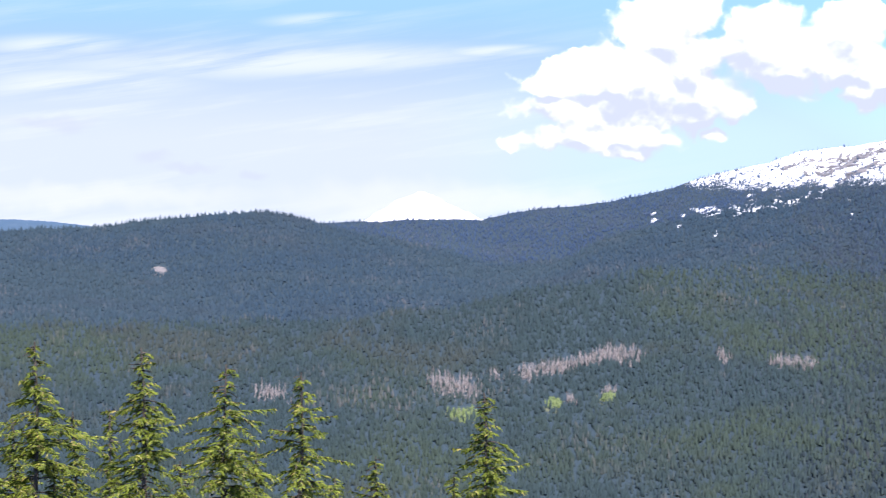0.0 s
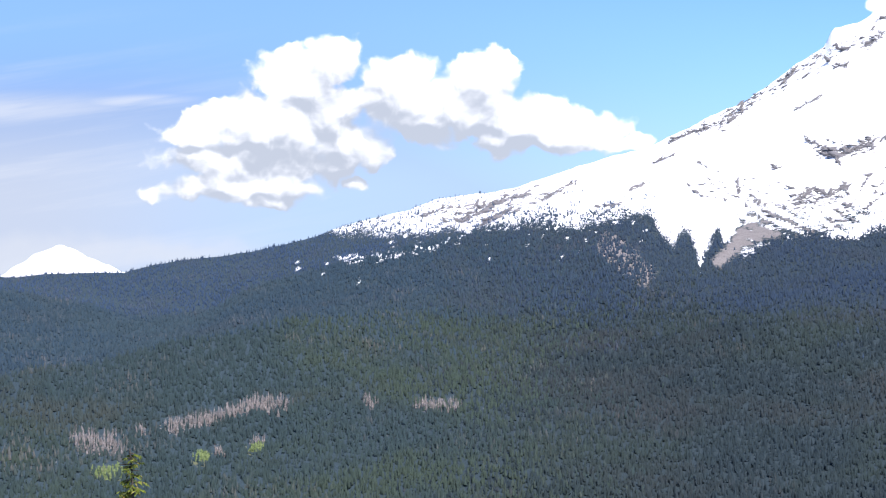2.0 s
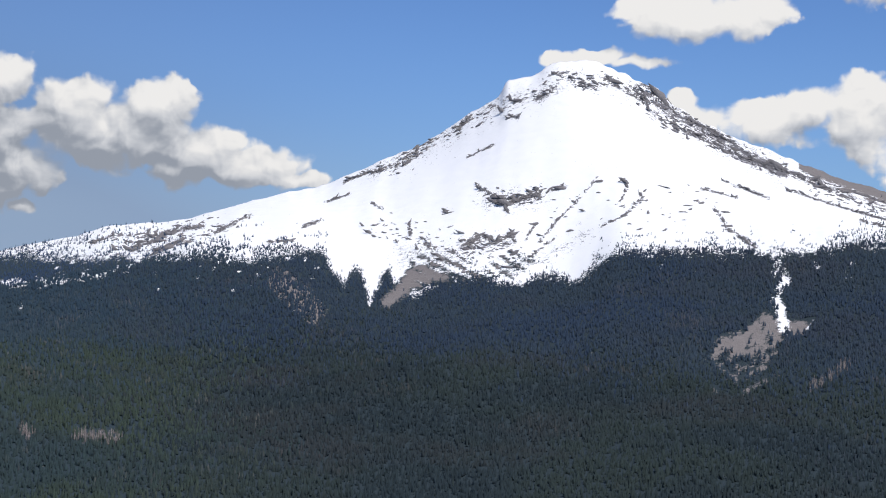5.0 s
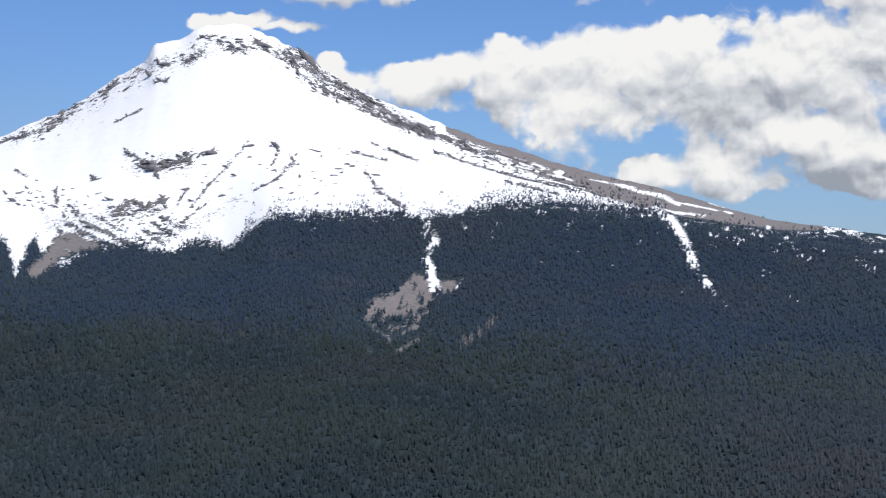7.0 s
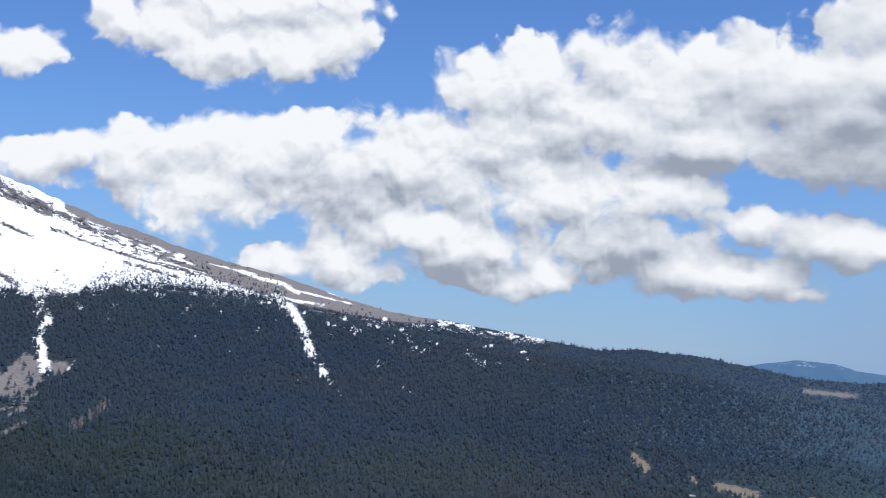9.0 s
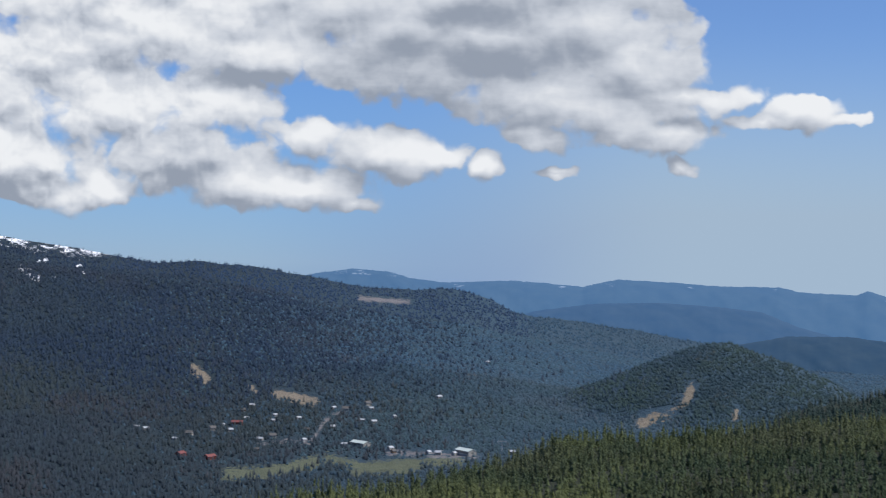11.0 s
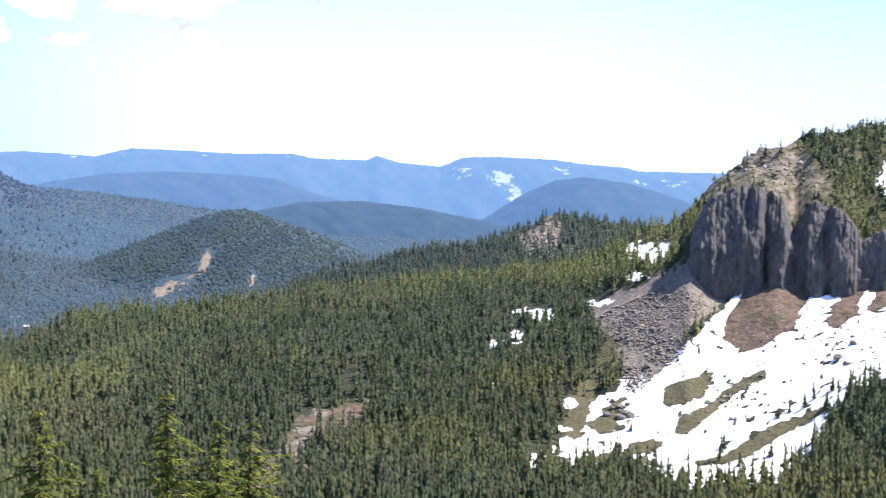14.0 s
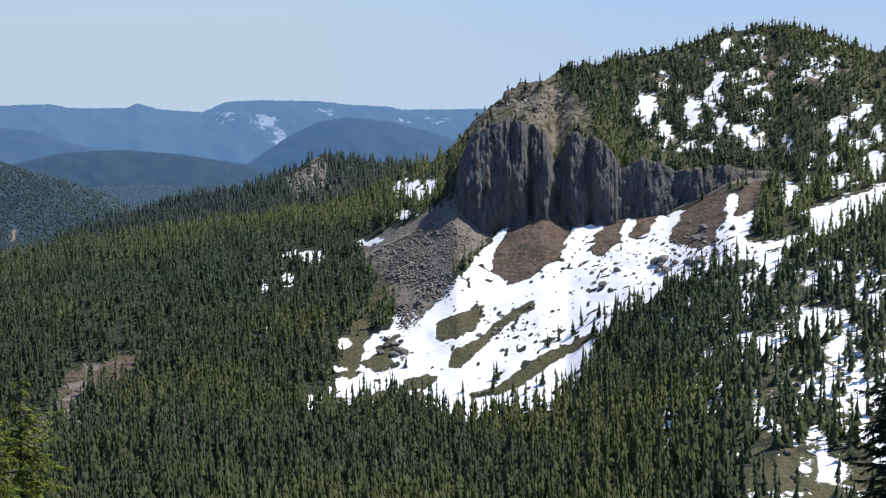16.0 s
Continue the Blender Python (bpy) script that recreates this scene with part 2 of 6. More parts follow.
class Mat:
    """A node material with short calls."""

    def __init__(self, name, rough=0.9):
        self.m = bpy.data.materials.new(name)
        self.m.use_nodes = True
        self.t = self.m.node_tree
        self.bsdf = self.t.nodes["Principled BSDF"]
        self.bsdf.inputs["Roughness"].default_value = rough
        self.bsdf.inputs["Specular IOR Level"].default_value = 0.2
        self.geo = self.t.nodes.new("ShaderNodeNewGeometry")

    def link(self, a, b):
        self.t.links.new(a, b)

    def put(self, socket, value):
        if hasattr(value, "links"):
            self.link(value, socket)
        else:
            socket.default_value = value

    def pos(self, sx=1.0, sy=1.0, sz=1.0):
        n = self.t.nodes.new("ShaderNodeVectorMath")
        n.operation = "MULTIPLY"
        self.link(self.geo.outputs["Position"], n.inputs[0])
        n.inputs[1].default_value = (sx, sy, sz)
        return n.outputs[0]

    def noise(self, size, detail=5.0, rough=0.6, vec=None):
        n = self.t.nodes.new("ShaderNodeTexNoise")
        self.link(vec if vec is not None else self.geo.outputs["Position"], n.inputs["Vector"])
        n.inputs["Scale"].default_value = 1.0 / size
        n.inputs["Detail"].default_value, n.inputs["Roughness"].default_value = detail, rough
        return n.outputs["Fac"]

    def ramp(self, fac, *stops):
        n = self.t.nodes.new("ShaderNodeValToRGB")
        e = n.color_ramp.elements
        while len(e) < len(stops):
            e.new(0.5)
        for el, (p, c) in zip(e, stops):
            el.position, el.color = p, c
        self.link(fac, n.inputs["Fac"])
        return n.outputs["Color"]

    def mix(self, fac, a, b, how="MIX"):
        n = self.t.nodes.new("ShaderNodeMix")
        n.data_type, n.blend_type = "RGBA", how
        self.put(n.inputs[0], fac)
        self.put(n.inputs[6], a)
        self.put(n.inputs[7], b)
        return n.outputs[2]

    def math(self, how, a, b=0.0, c=0.0):
        n = self.t.nodes.new("ShaderNodeMath")
        n.operation = how
        for s, v in zip(n.inputs, (a, b, c)):
            self.put(s, v)
        return n.outputs[0]

    def step(self, v, lo, hi):
        n = self.t.nodes.new("ShaderNodeMapRange")
        n.interpolation_type = "SMOOTHSTEP"
        self.put(n.inputs[0], v)
        n.inputs[1].default_value, n.inputs[2].default_value = lo, hi
        return n.outputs[0]

    def attr(self, name):
        n = self.t.nodes.new("ShaderNodeAttribute")
        n.attribute_name = name
        return n.outputs["Fac"]

    def bump(self, height, strength=0.5, distance=0.3):
        n = self.t.nodes.new("ShaderNodeBump")
        n.inputs["Strength"].default_value, n.inputs["Distance"].default_value = strength, distance
        self.link(height, n.inputs["Height"])
        self.link(n.outputs[0], self.bsdf.inputs["Normal"])
        return n

    def color(self, c):
        self.put(self.bsdf.inputs["Base Color"], c)
        return self

    def thin(self, c, share):
        """Lets light through, as thin needles do."""
        glow, both = self.t.nodes.new("ShaderNodeBsdfTranslucent"), self.t.nodes.new("ShaderNodeMixShader")
        self.link(c, glow.inputs["Color"])
        both.inputs[0].default_value = share
        self.link(self.bsdf.outputs[0], both.inputs[1])
        self.link(glow.outputs[0], both.inputs[2])
        self.link(both.outputs[0], self.t.nodes["Material Output"].inputs["Surface"])

    def random(self):
        return self.t.nodes.new("ShaderNodeObjectInfo").outputs["Random"]

    def island(self):
        return self.geo.outputs["Random Per Island"]


def foliage(name, dark, light, third, dead, size=160.0, through_share=0.4):
    """Conifer needles: tone from tree to tree, stands of other kinds over the slope, some grey dead trees."""
    k = Mat(name, 0.85)
    r = k.island()
    wide = k.noise(size, 5.0, 0.6, k.pos(1.0, 1.0, 1.8))
    wide2 = k.noise(size * 0.6, 5.0, 0.6, k.pos(1.0, 1.0, 2.2))
    c = k.mix(k.step(wide, 0.42, 0.6), dark, light)
    c = k.mix(k.step(wide2, 0.5, 0.68), c, third)
    c = k.mix(1.0, c, k.ramp(r, (0.0, rgb(0.82, 0.82, 0.82)), (1.0, rgb(1.15, 1.15, 1.15))), "MULTIPLY")
    grey = k.math("MULTIPLY", k.step(k.noise(size * 0.35, 5.0, 0.65), 0.5, 0.7), k.step(r, 0.55, 0.95))
    c = k.mix(k.math("MULTIPLY", grey, 0.9), c, dead)
    k.color(c)
    k.thin(c, through_share)
    return k.m



def ground_material():
    k = Mat("ground", 0.95)
    fine, mid, broad = k.noise(1.2, 6.0, 0.7), k.noise(14.0, 6.0, 0.65), k.noise(130.0, 5.0)
    floor_tone = k.mix(mid, rgb(0.026, 0.032, 0.022), rgb(0.05, 0.055, 0.037))
    # far floor: distance haze is mixed into the base colour as blue tones
    floor_tone = k.mix(k.attr("hazed_floor"), floor_tone, k.mix(broad, rgb(0.025, 0.04, 0.053), rgb(0.032, 0.047, 0.053)))
    floor_tone = k.mix(k.attr("hazed_vale"), floor_tone, k.mix(broad, rgb(0.042, 0.074, 0.104), rgb(0.052, 0.085, 0.106)))
    scrub = k.mix(mid, rgb(0.085, 0.078, 0.045), rgb(0.16, 0.138, 0.09))
    scrub = k.mix(k.step(fine, 0.4, 0.65), scrub, rgb(0.06, 0.07, 0.025))
    stone = k.mix(k.step(k.noise(3.0, 8.0, 0.75), 0.3, 0.7), rgb(0.12, 0.107, 0.088), rgb(0.255, 0.23, 0.19))
    crag = k.mix(k.step(k.noise(8.0, 8.0, 0.75, k.pos(1.0, 1.0, 0.5)), 0.3, 0.7), rgb(0.075, 0.075, 0.085), rgb(0.2, 0.19, 0.2))
    ash = k.mix(mid, rgb(0.15, 0.135, 0.13), rgb(0.26, 0.238, 0.23))
    loam = k.mix(k.noise(6.0, 7.0, 0.7), rgb(0.15, 0.12, 0.085), rgb(0.31, 0.262, 0.195))
    red = k.mix(k.step(k.noise(3.0, 8.0, 0.78), 0.3, 0.7), rgb(0.055, 0.04, 0.031), rgb(0.2, 0.148, 0.112))
    red = k.mix(k.step(k.noise(9.0, 6.0, 0.7), 0.5, 0.68), red, rgb(0.085, 0.085, 0.05))
    meadow = k.mix(mid, rgb(0.085, 0.1, 0.06), rgb(0.15, 0.155, 0.1))
    snow = k.mix(k.noise(40.0, 6.0), rgb(0.86, 0.87, 0.88), rgb(0.93, 0.93, 0.93))
    streak = k.math("MULTIPLY", k.math("SUBTRACT", k.noise(13.0, 6.0, 0.7, k.pos(1.0, 1.0, 0.4)), 0.5), 2.0)
    crumb = k.math("MULTIPLY", k.math("SUBTRACT", k.noise(4.5, 6.0, 0.72, k.pos(1.0, 1.0, 0.7)), 0.5), 3.2)
    rough = k.math("ADD", k.math("MULTIPLY_ADD", k.math("SUBTRACT", k.noise(40.0, 7.0, 0.7), 0.5), 1.3, streak), crumb)
    small = k.math("MULTIPLY", k.math("SUBTRACT", k.noise(7.0, 7.0, 0.78), 0.5), 3.0)
    c = floor_tone
    for name, tone, grain in (("scrub", scrub, small), ("meadow", meadow, rough), ("red", red, small), ("ash", ash, rough),
                              ("stone", stone, small), ("snow", snow, rough), ("rock", crag, rough), ("earth", loam, small)):
        m = k.step(k.math("ADD", k.math("MULTIPLY_ADD", k.attr(name), 1.7, -0.35), grain), 0.43, 0.57)
        c = k.mix(m, c, tone)
    k.color(c)
    bump = k.bump(k.math("ADD", k.noise(2.5, 8.0, 0.7), k.math("MULTIPLY", k.noise(25.0, 8.0, 0.65), 6.0)), 0.7, 1.0)
    k.link(k.math("MULTIPLY_ADD", k.step(k.attr("snow"), 0.3, 0.7), -0.6, 0.75), bump.inputs["Strength"])
    return k.m


# ------------------------------------------------------------------ the lie of the land
def table(*pairs):
    a, v = np.array(pairs[0::2], float), np.array(pairs[1::2], float)
    return lambda bearing: np.interp(bearing, a, v)


def hashed(ix, iy, seed):
    h = (ix.astype(np.int64) * 374761393 + iy.astype(np.int64) * 668265263 + seed * 974711) & 0xFFFFFFFF
    h = ((h ^ (h >> 13)) * 1274126177) & 0xFFFFFFFF
    return ((h ^ (h >> 16)) & 0xFFFF) / 65535.0


def vnoise(x, y, seed=0):
    ix, iy = np.floor(x), np.floor(y)
    fx, fy = x - ix, y - iy
    fx, fy = fx * fx * (3 - 2 * fx), fy * fy * (3 - 2 * fy)
    a, b = hashed(ix, iy, seed), hashed(ix + 1, iy, seed)
    c, d = hashed(ix, iy + 1, seed), hashed(ix + 1, iy + 1, seed)
    return (a + (b - a) * fx) * (1 - fy) + (c + (d - c) * fx) * fy - 0.5


def fbm(x, y, octaves=4, seed=0, gain=0.5):
    total, amp = 0.0, 1.0
    for n in range(octaves):
        total = total + amp * vnoise(x, y, seed + 17 * n)
        x, y, amp = x * 2.03 + 5.1, y * 2.03 + 3.7, amp * gain
    return total


# Heights are given as elevation angles from the standing point, distances in metres.
near_el = table(-180, -26, -60, -24, 40, -22, 50, -13.5, 57.2, -8.8, 60, -8.25, 62.3, -7.98, 64.8, -7.3, 66.7, -6.72, 67.9, -6.22,
                69.5, -5.95, 71.8, -5.8, 74, -5.5, 76.5, -5.2, 78, -5.12, 79.5, -5.06, 82.35, -4.85, 84.2, -4.5, 86, -3.95, 87.6, -3.05, 88.8, -2.6, 90, -1.3,
                91, -0.45, 91.8, -0.08, 93, 0.2, 94.1, 0.4, 94.9, 0.57, 96.25, 0.75, 97.4, 1.08, 98.2, 1.3, 99.3, 1.4, 100.6, 1.42, 101.3, 1.27,
                102.4, 0.87, 103.7, 0.44, 110, -2, 130, -12, 180, -26)
near_r = table(-180, 260, 40, 300, 50, 520, 56.7, 700, 70, 880, 82, 960, 88, 940, 92, 900, 100, 930, 110, 850, 140, 300, 180, 260)
bowl_el = table(-180, -32, 45, -32, 55, -20, 60, -18, 70, -17, 96, -17, 100, -16.5, 110, -20, 180, -32)
bowl_r = table(-180, 120, 45, 130, 58, 330, 70, 400, 90, 430, 104, 400, 120, 250, 180, 120)
basin_el = table(-180, -28.5, 45, -26, 55, -13.5, 60, -12, 70, -10.5, 80, -10.5, 83.6, -10.7, 88, -11.2, 92.8, -10.9, 95, -9.6, 98.5, -7.7,
                 103.7, -6.4, 112, -12, 180, -28.5)
basin_r = table(-180, 180, 45, 210, 56, 520, 70, 640, 84, 655, 104, 650, 120, 350, 180, 180)
foot_el = table(-180, -27, 45, -24, 55, -10.7, 60, -9.6, 70, -7.6, 80, -6.6, 84, -6.4, 86, -6.0, 88, -5.0, 89.1, -4.2, 90.3, -5.0, 92.1, -4.6, 92.9, -4.85,
                94.6, -4.9, 96.4, -4.8, 98.5, -3.9, 100.2, -3.75, 103.7, -3.2, 112, -8, 180, -27)
foot_r = table(-180, 220, 45, 250, 56, 610, 70, 760, 84, 800, 88, 785, 104, 780, 120, 500, 180, 220)
brow_el = table(-180, -26.5, 45, -23, 55, -10, 60, -9.1, 70, -7.0, 80, -5.9, 86, -5.0, 88.4, -4.4, 88.95, -3.9, 89.2, -3.05, 89.7, -2.15, 90.4, -1.7, 91.2, -1.5, 91.8, -1.7, 92.3, -2.1, 92.6, -3.0, 92.9, -2.5,
                93.2, -2.05, 94.3, -2.4, 94.9, -3.2, 95.3, -2.95, 95.8, -2.9, 96.6, -3.3, 98.7, -3.25, 100.1, -3.5, 101, -3.3, 103.7, -2.7, 112, -7, 180, -26.5)
brow_r = table(-180, 235, 45, 270, 56, 650, 70, 815, 84, 850, 88, 800, 89, 793, 101, 792, 104, 800, 120, 530, 180, 235)
gap_el = table(-180, -24, 45, -19, 55, -13, 60, -12, 70, -9.5, 76, -7.0, 84, -5.2, 88, -4.4, 90, -4, 100, -2, 110, -6, 180, -24)
knob_el = table(-180, -18, 20, -14, 50, -12, 60, -11, 70, -8.5, 74, -6.2, 75.8, -4.55, 76.5, -4.4, 78.5, -4.0, 80.05, -3.62, 81.58, -3.58, 82.9, -3.18, 83.86, -2.82, 84.6, -2.48,
                85.7, -2.64, 86.84, -2.76, 88.2, -2.9, 89.5, -3.6, 104, -5, 130, -12, 180, -18)
plain_el = table(-180, -10, -20, -9, 20, -8.8, 50, -8.6, 58, -8.1, 66, -7.6, 76, -7.0, 90, -6.4, 180, -10)
wood_el = table(-180, -7, -20, -6.0, 0, -5.9, 20, -5.6, 45, -5.3, 55, -6.2, 65, -6.0, 75, -5.6, 90, -5.4, 180, -7)
slope_el = table(-180, -5, -20, -3.6, 0, -4.1, 8, -3.6, 30, -3.1, 45, -3.0, 55, -4.2, 65, -4.4, 75, -4.6, 90, -4.6, 180, -5)
line_el = table(-180, -3, -30, -1.6, -15.1, -1.3, -12, -1.2, -8.6, -0.88, -6.6, -0.8, -5.3, -0.95, -4.5, -1.2, -3.9, -1.35, -0.6, -2.1, 1.4, -2.6, 4, -2.4,
                5.7, -1.4, 7.6, -1.1, 8.8, -0.85, 11, -0.22, 12.7, 0.0, 15.1, 0.24, 16.8, 0.08, 18.3, 0.2, 20.2, -0.35, 21.4, -0.6, 24.7, -0.45, 26.8, -0.45,
                28, -0.2, 29.6, 0.8, 32.7, 1.0, 36.6, 1.3, 38.9, 1.3, 41.7, 1.05, 44.4, 0.6, 47.4, 0.2, 50.5, -0.3, 53.9, -0.7, 57, -1.2, 61, -1.9,
                66, -2.9, 72, -3.5, 180, -4)
crest_el = table(-180, -3, -20, -1.5, -3.3, -1.15, 1.2, -1.1, 1.8, -0.92, 3.3, -0.64, 4.7, -0.48, 6.1, -0.22, 7.8, 0.12, 8.8, 0.5, 10.4, 0.97, 11, 1.06,
                 12, 1.42, 14.8, 1.72, 15.7, 1.98, 18, 2.66, 19.5, 3.06, 20.7, 3.65, 21.7, 4.05, 22.6, 4.41, 23.4, 4.94, 24.4, 5.63, 25.3, 6.2, 25.55, 6.78,
                 26.4, 6.9, 27.1, 7.42, 27.7, 7.62, 29.1, 7.48, 29.9, 7.0, 30.7, 6.8)
crest_east = table(30.7, 6.8, 31.3, 6.12, 32.4, 5.40, 33.6, 4.85, 35.5, 4.15, 37.2, 3.47, 39.3, 2.87, 41.2, 2.38, 42.4, 2.12, 44, 1.72, 45.8, 1.22, 47.8, 0.85,
                   50.1, 0.55, 52.1, 0.24, 53.9, -0.12, 55.4, -0.09, 57.6, -0.3, 59.5, -0.48, 60.7, -0.68, 62.6, -0.82, 64, -0.86, 64.5, -0.95, 65.6, -1.33, 66.3, -1.72,
                   67.2, -1.86, 68.75, -1.9, 70.7, -2.1, 72.65, -2.28, 74.2, -2.6, 76, -3.1, 80, -3.5, 180, -3.6)
far_el = table(-180, -2.4, -14, -2.2, -12, -1.6, -4.2, -1.3, -3.2, -1.11, -2.6, -0.93, -1.8, -0.46, -0.8, -0.18, 0.1, -0.58, 1.3, -1.08, 3, -1.5, 60, -2, 180, -2)

BEARINGS = np.concatenate([np.arange(-180, -20, 4.0), np.arange(-20, 106.01, 0.125), np.arange(108, 180.1, 4.0)])
A = BEARINGS[None, :]


def shelf(el, r):
    """Rows of distance and height along the bearings."""
    r = np.broadcast_to(np.asarray(r, float), BEARINGS.shape)
    return r, r * np.tan(np.radians(el))


def soft_line(v, n):
    k = np.hanning(2 * n + 3)[1:-1]
    return np.convolve(np.pad(v, n, mode="edge"), k / k.sum(), mode="valid")


B = BEARINGS
crest = np.where(B < 30.7, crest_el(B), crest_east(B))
crest = crest + 0.09 * fbm(B * 3.0, B * 0, 4, 5) * np.clip((crest - 0.5) / 4, 0.15, 1.6)
line = soft_line(line_el(B), 5)
crest = np.maximum(crest, line - 1.5)
jag = crest - soft_line(crest, 14)
crest = crest - jag
west = np.clip((15 - B) / 9, 0, 1)
middle = west * (np.minimum(line, crest) - 0.7) + (1 - west) * (line + 0.3 * (crest - line))
# buttresses and clefts of the cliff
wall = np.clip((B - 88.9) / 0.5, 0, 1) * np.clip((100.8 - B) / 0.8, 0, 1)
nr = near_r(B)
LAYERS = [  # rows between this line and the next, distance, height
    (3, np.full(B.shape, 0.02), np.full(B.shape, -1.6)),
    (4, np.full(B.shape, 3.0), np.full(B.shape, -1.9)),
    (10, np.full(B.shape, 14.0), np.full(B.shape, -5.5)),
    (12, *shelf(np.full(B.shape, -27.0), 48.0)),
    (26, *shelf(bowl_el(B), bowl_r(B))),
    (64, *shelf(basin_el(B), basin_r(B))),
    (2, *shelf(foot_el(B), foot_r(B))),
    (8, *shelf(foot_el(B) + 0.1 * wall, foot_r(B) + 7 * wall)),
    (36, *shelf(brow_el(B), brow_r(B) + 9 * wall)),
    (5, *shelf(near_el(B), nr)),
    (8, *shelf(gap_el(B), nr * 1.18)),
    (5, *shelf(knob_el(B), 1400)),
    (16, *shelf(plain_el(B), 1700)),
    (16, *shelf(wood_el(B), 2100)),
    (26, *shelf(slope_el(B), 2500)),
    (26, *shelf(line, 3000)),
    (104, *shelf(middle, 3350)),
    (4, *shelf(crest, 4000)),
    (6, *shelf(np.minimum(crest, far_el(B)) - 1.2, 4350)),
    (3, *shelf(far_el(B) + 0.12 * fbm(B * 2.5, B * 0, 4, 131), 4700)),
    (0, *shelf(far_el(B) - 3, 4960))]
R_rows, Z_rows, ROWS = [], [], []
for (n, r0, z0), (_, r1, z1) in zip(LAYERS, LAYERS[1:]):
    for s in range(n):
        f = s / n
        R_rows.append(r0 + (r1 - r0) * f)
        Z_rows.append(z0 + (z1 - z0) * f)
    ROWS.append(len(R_rows))
R_rows.append(LAYERS[-1][1])
Z_rows.append(LAYERS[-1][2])
R, Z = np.array(R_rows), np.array(Z_rows)
(ROW_STAND, ROW_BANK, ROW_DROP, ROW_BOWL, ROW_BASIN, ROW_FOOT, ROW_PLINTH, ROW_BROW, ROW_NEAR, ROW_GAP, ROW_KNOB, ROW_PLAIN, ROW_WOOD, ROW_SLOPE, ROW_LINE,
 ROW_MID, ROW_CREST, ROW_BEHIND, ROW_FAR, ROW_END) = ROWS
# the lone cone hill in the valley, and the bank of stones at the foot of the standing point
AA = np.broadcast_to(A, R.shape)
X, Y = R * np.sin(np.radians(AA)), R * np.cos(np.radians(AA))


def plan(bearing, r):
    return r * math.sin(radians(bearing)), r * math.cos(radians(bearing))


def mound(bearing, r, radius, height, power=1.2):
    x, y = plan(bearing, r)
    d = np.hypot(X - x, Y - y) / radius
    return height * np.clip(1 - d, 0, 1) ** power


cone = np.clip(1 - (np.hypot(X - plan(73.6, 2450)[0], Y - plan(73.6, 2450)[1]) / 235) ** 1.3, 0, 1)
Z = Z + 104 * cone + mound(102.0, 290, 46, 15.2, 0.8)
for a, r, radius, h in [(-8, 1750, 420, 30), (3, 1950, 380, 34), (9, 2350, 420, 40), (15, 1800, 420, 34), (23, 2350, 380, 44), (29, 2600, 330, 46), (34, 1900, 420, 30),
                        (41, 2450, 420, 36), (48, 1900, 380, 26), (53, 2600, 330, 30), (18, 2750, 300, 36), (-3, 2500, 260, 24), (-13, 2300, 300, 30), (62, 2550, 380, 30)]:
    Z = Z + mound(a, r, radius, h, 1.7)
# a wooded spur that crosses the western valley
SPUR_R = 2150 + 90 * fbm(B * 0.25, B * 0, 3, 171)
spur_h = np.interp(B, [-30, -14, -8, -2, 3, 8, 11, 15], [10, 24, 34, 46, 66, 74, 40, 0]) * (1 + 0.25 * fbm(B * 0.6, B * 0, 3, 173))
Z = Z + spur_h[None, :] * np.exp(-((R - SPUR_R[None, :]) / np.where(R < SPUR_R[None, :], 260, 125)) ** 2) * (B < 16)[None, :]
X[0], Y[0] = 0.013, 0.007  # the sheet closes underfoot
grow = np.clip((R - 60) / 300, 0, 1)
Z = Z + grow * (R * 0.006 * fbm(X / (R * 0.09 + 30), Y / (R * 0.09 + 30), 4, 21) + 1.6 * fbm(X / 12, Y / 12, 3, 31))
# gullies that run down the mountain
rows_m = np.zeros(R.shape)
rows_m[ROW_SLOPE:ROW_CREST] = np.sin(np.linspace(0, np.pi, ROW_CREST - ROW_SLOPE))[:, None]
Z[ROW_MID:ROW_CREST + 1] += (np.linspace(0, 1, ROW_CREST + 1 - ROW_MID) ** 6)[:, None] * 4000 * np.radians(jag)[None, :]
Z = Z + rows_m * 3 * fbm(AA * 1.1 + 0.6 * fbm(R / 300, AA, 2, 41), R / 900, 4, 43)
crag = np.zeros(R.shape)
crag[ROW_BROW:ROW_NEAR + 1] = np.clip(np.minimum((B - 89) * 2, (94.4 - B) * 1.5), 0, 1)[None, :]
Z = Z + crag * (3.4 * np.abs(fbm(X / 8, Y / 8, 4, 91, 0.55)) * 2 + 4 * fbm(X / 22, Y / 22, 3, 93) - 1.5)
Z[ROW_GAP:ROW_KNOB + 2] += (np.clip(1 - np.abs(B - 84.1) / 0.8, 0, 1) * 1.0)[None, :] * 12 * fbm(X[ROW_GAP:ROW_KNOB + 2] / 14, Y[ROW_GAP:ROW_KNOB + 2] / 12, 3, 97)
EL = np.degrees(np.arctan2(Z, R))


# ------------------------------------------------------------------ covers: where snow, stone, scrub and meadow lie
def stroke(width, *pts):
    """1 on a line of (bearing, elevation) points, fading to 0 at twice its half-width."""
    p = np.array(pts, float).reshape(-1, 2)
    best = np.full(R.shape, 1e9)
    for (a0, e0), (a1, e1) in zip(p, p[1:]):
        dx, dy = a1 - a0, e1 - e0
        s = np.clip(((AA - a0) * dx + (EL - e0) * dy) / (dx * dx + dy * dy + 1e-9), 0, 1)
        best = np.minimum(best, np.hypot(AA - a0 - s * dx, EL - e0 - s * dy))
    return np.clip(1.05 - 0.5 * best / width, 0, 1)


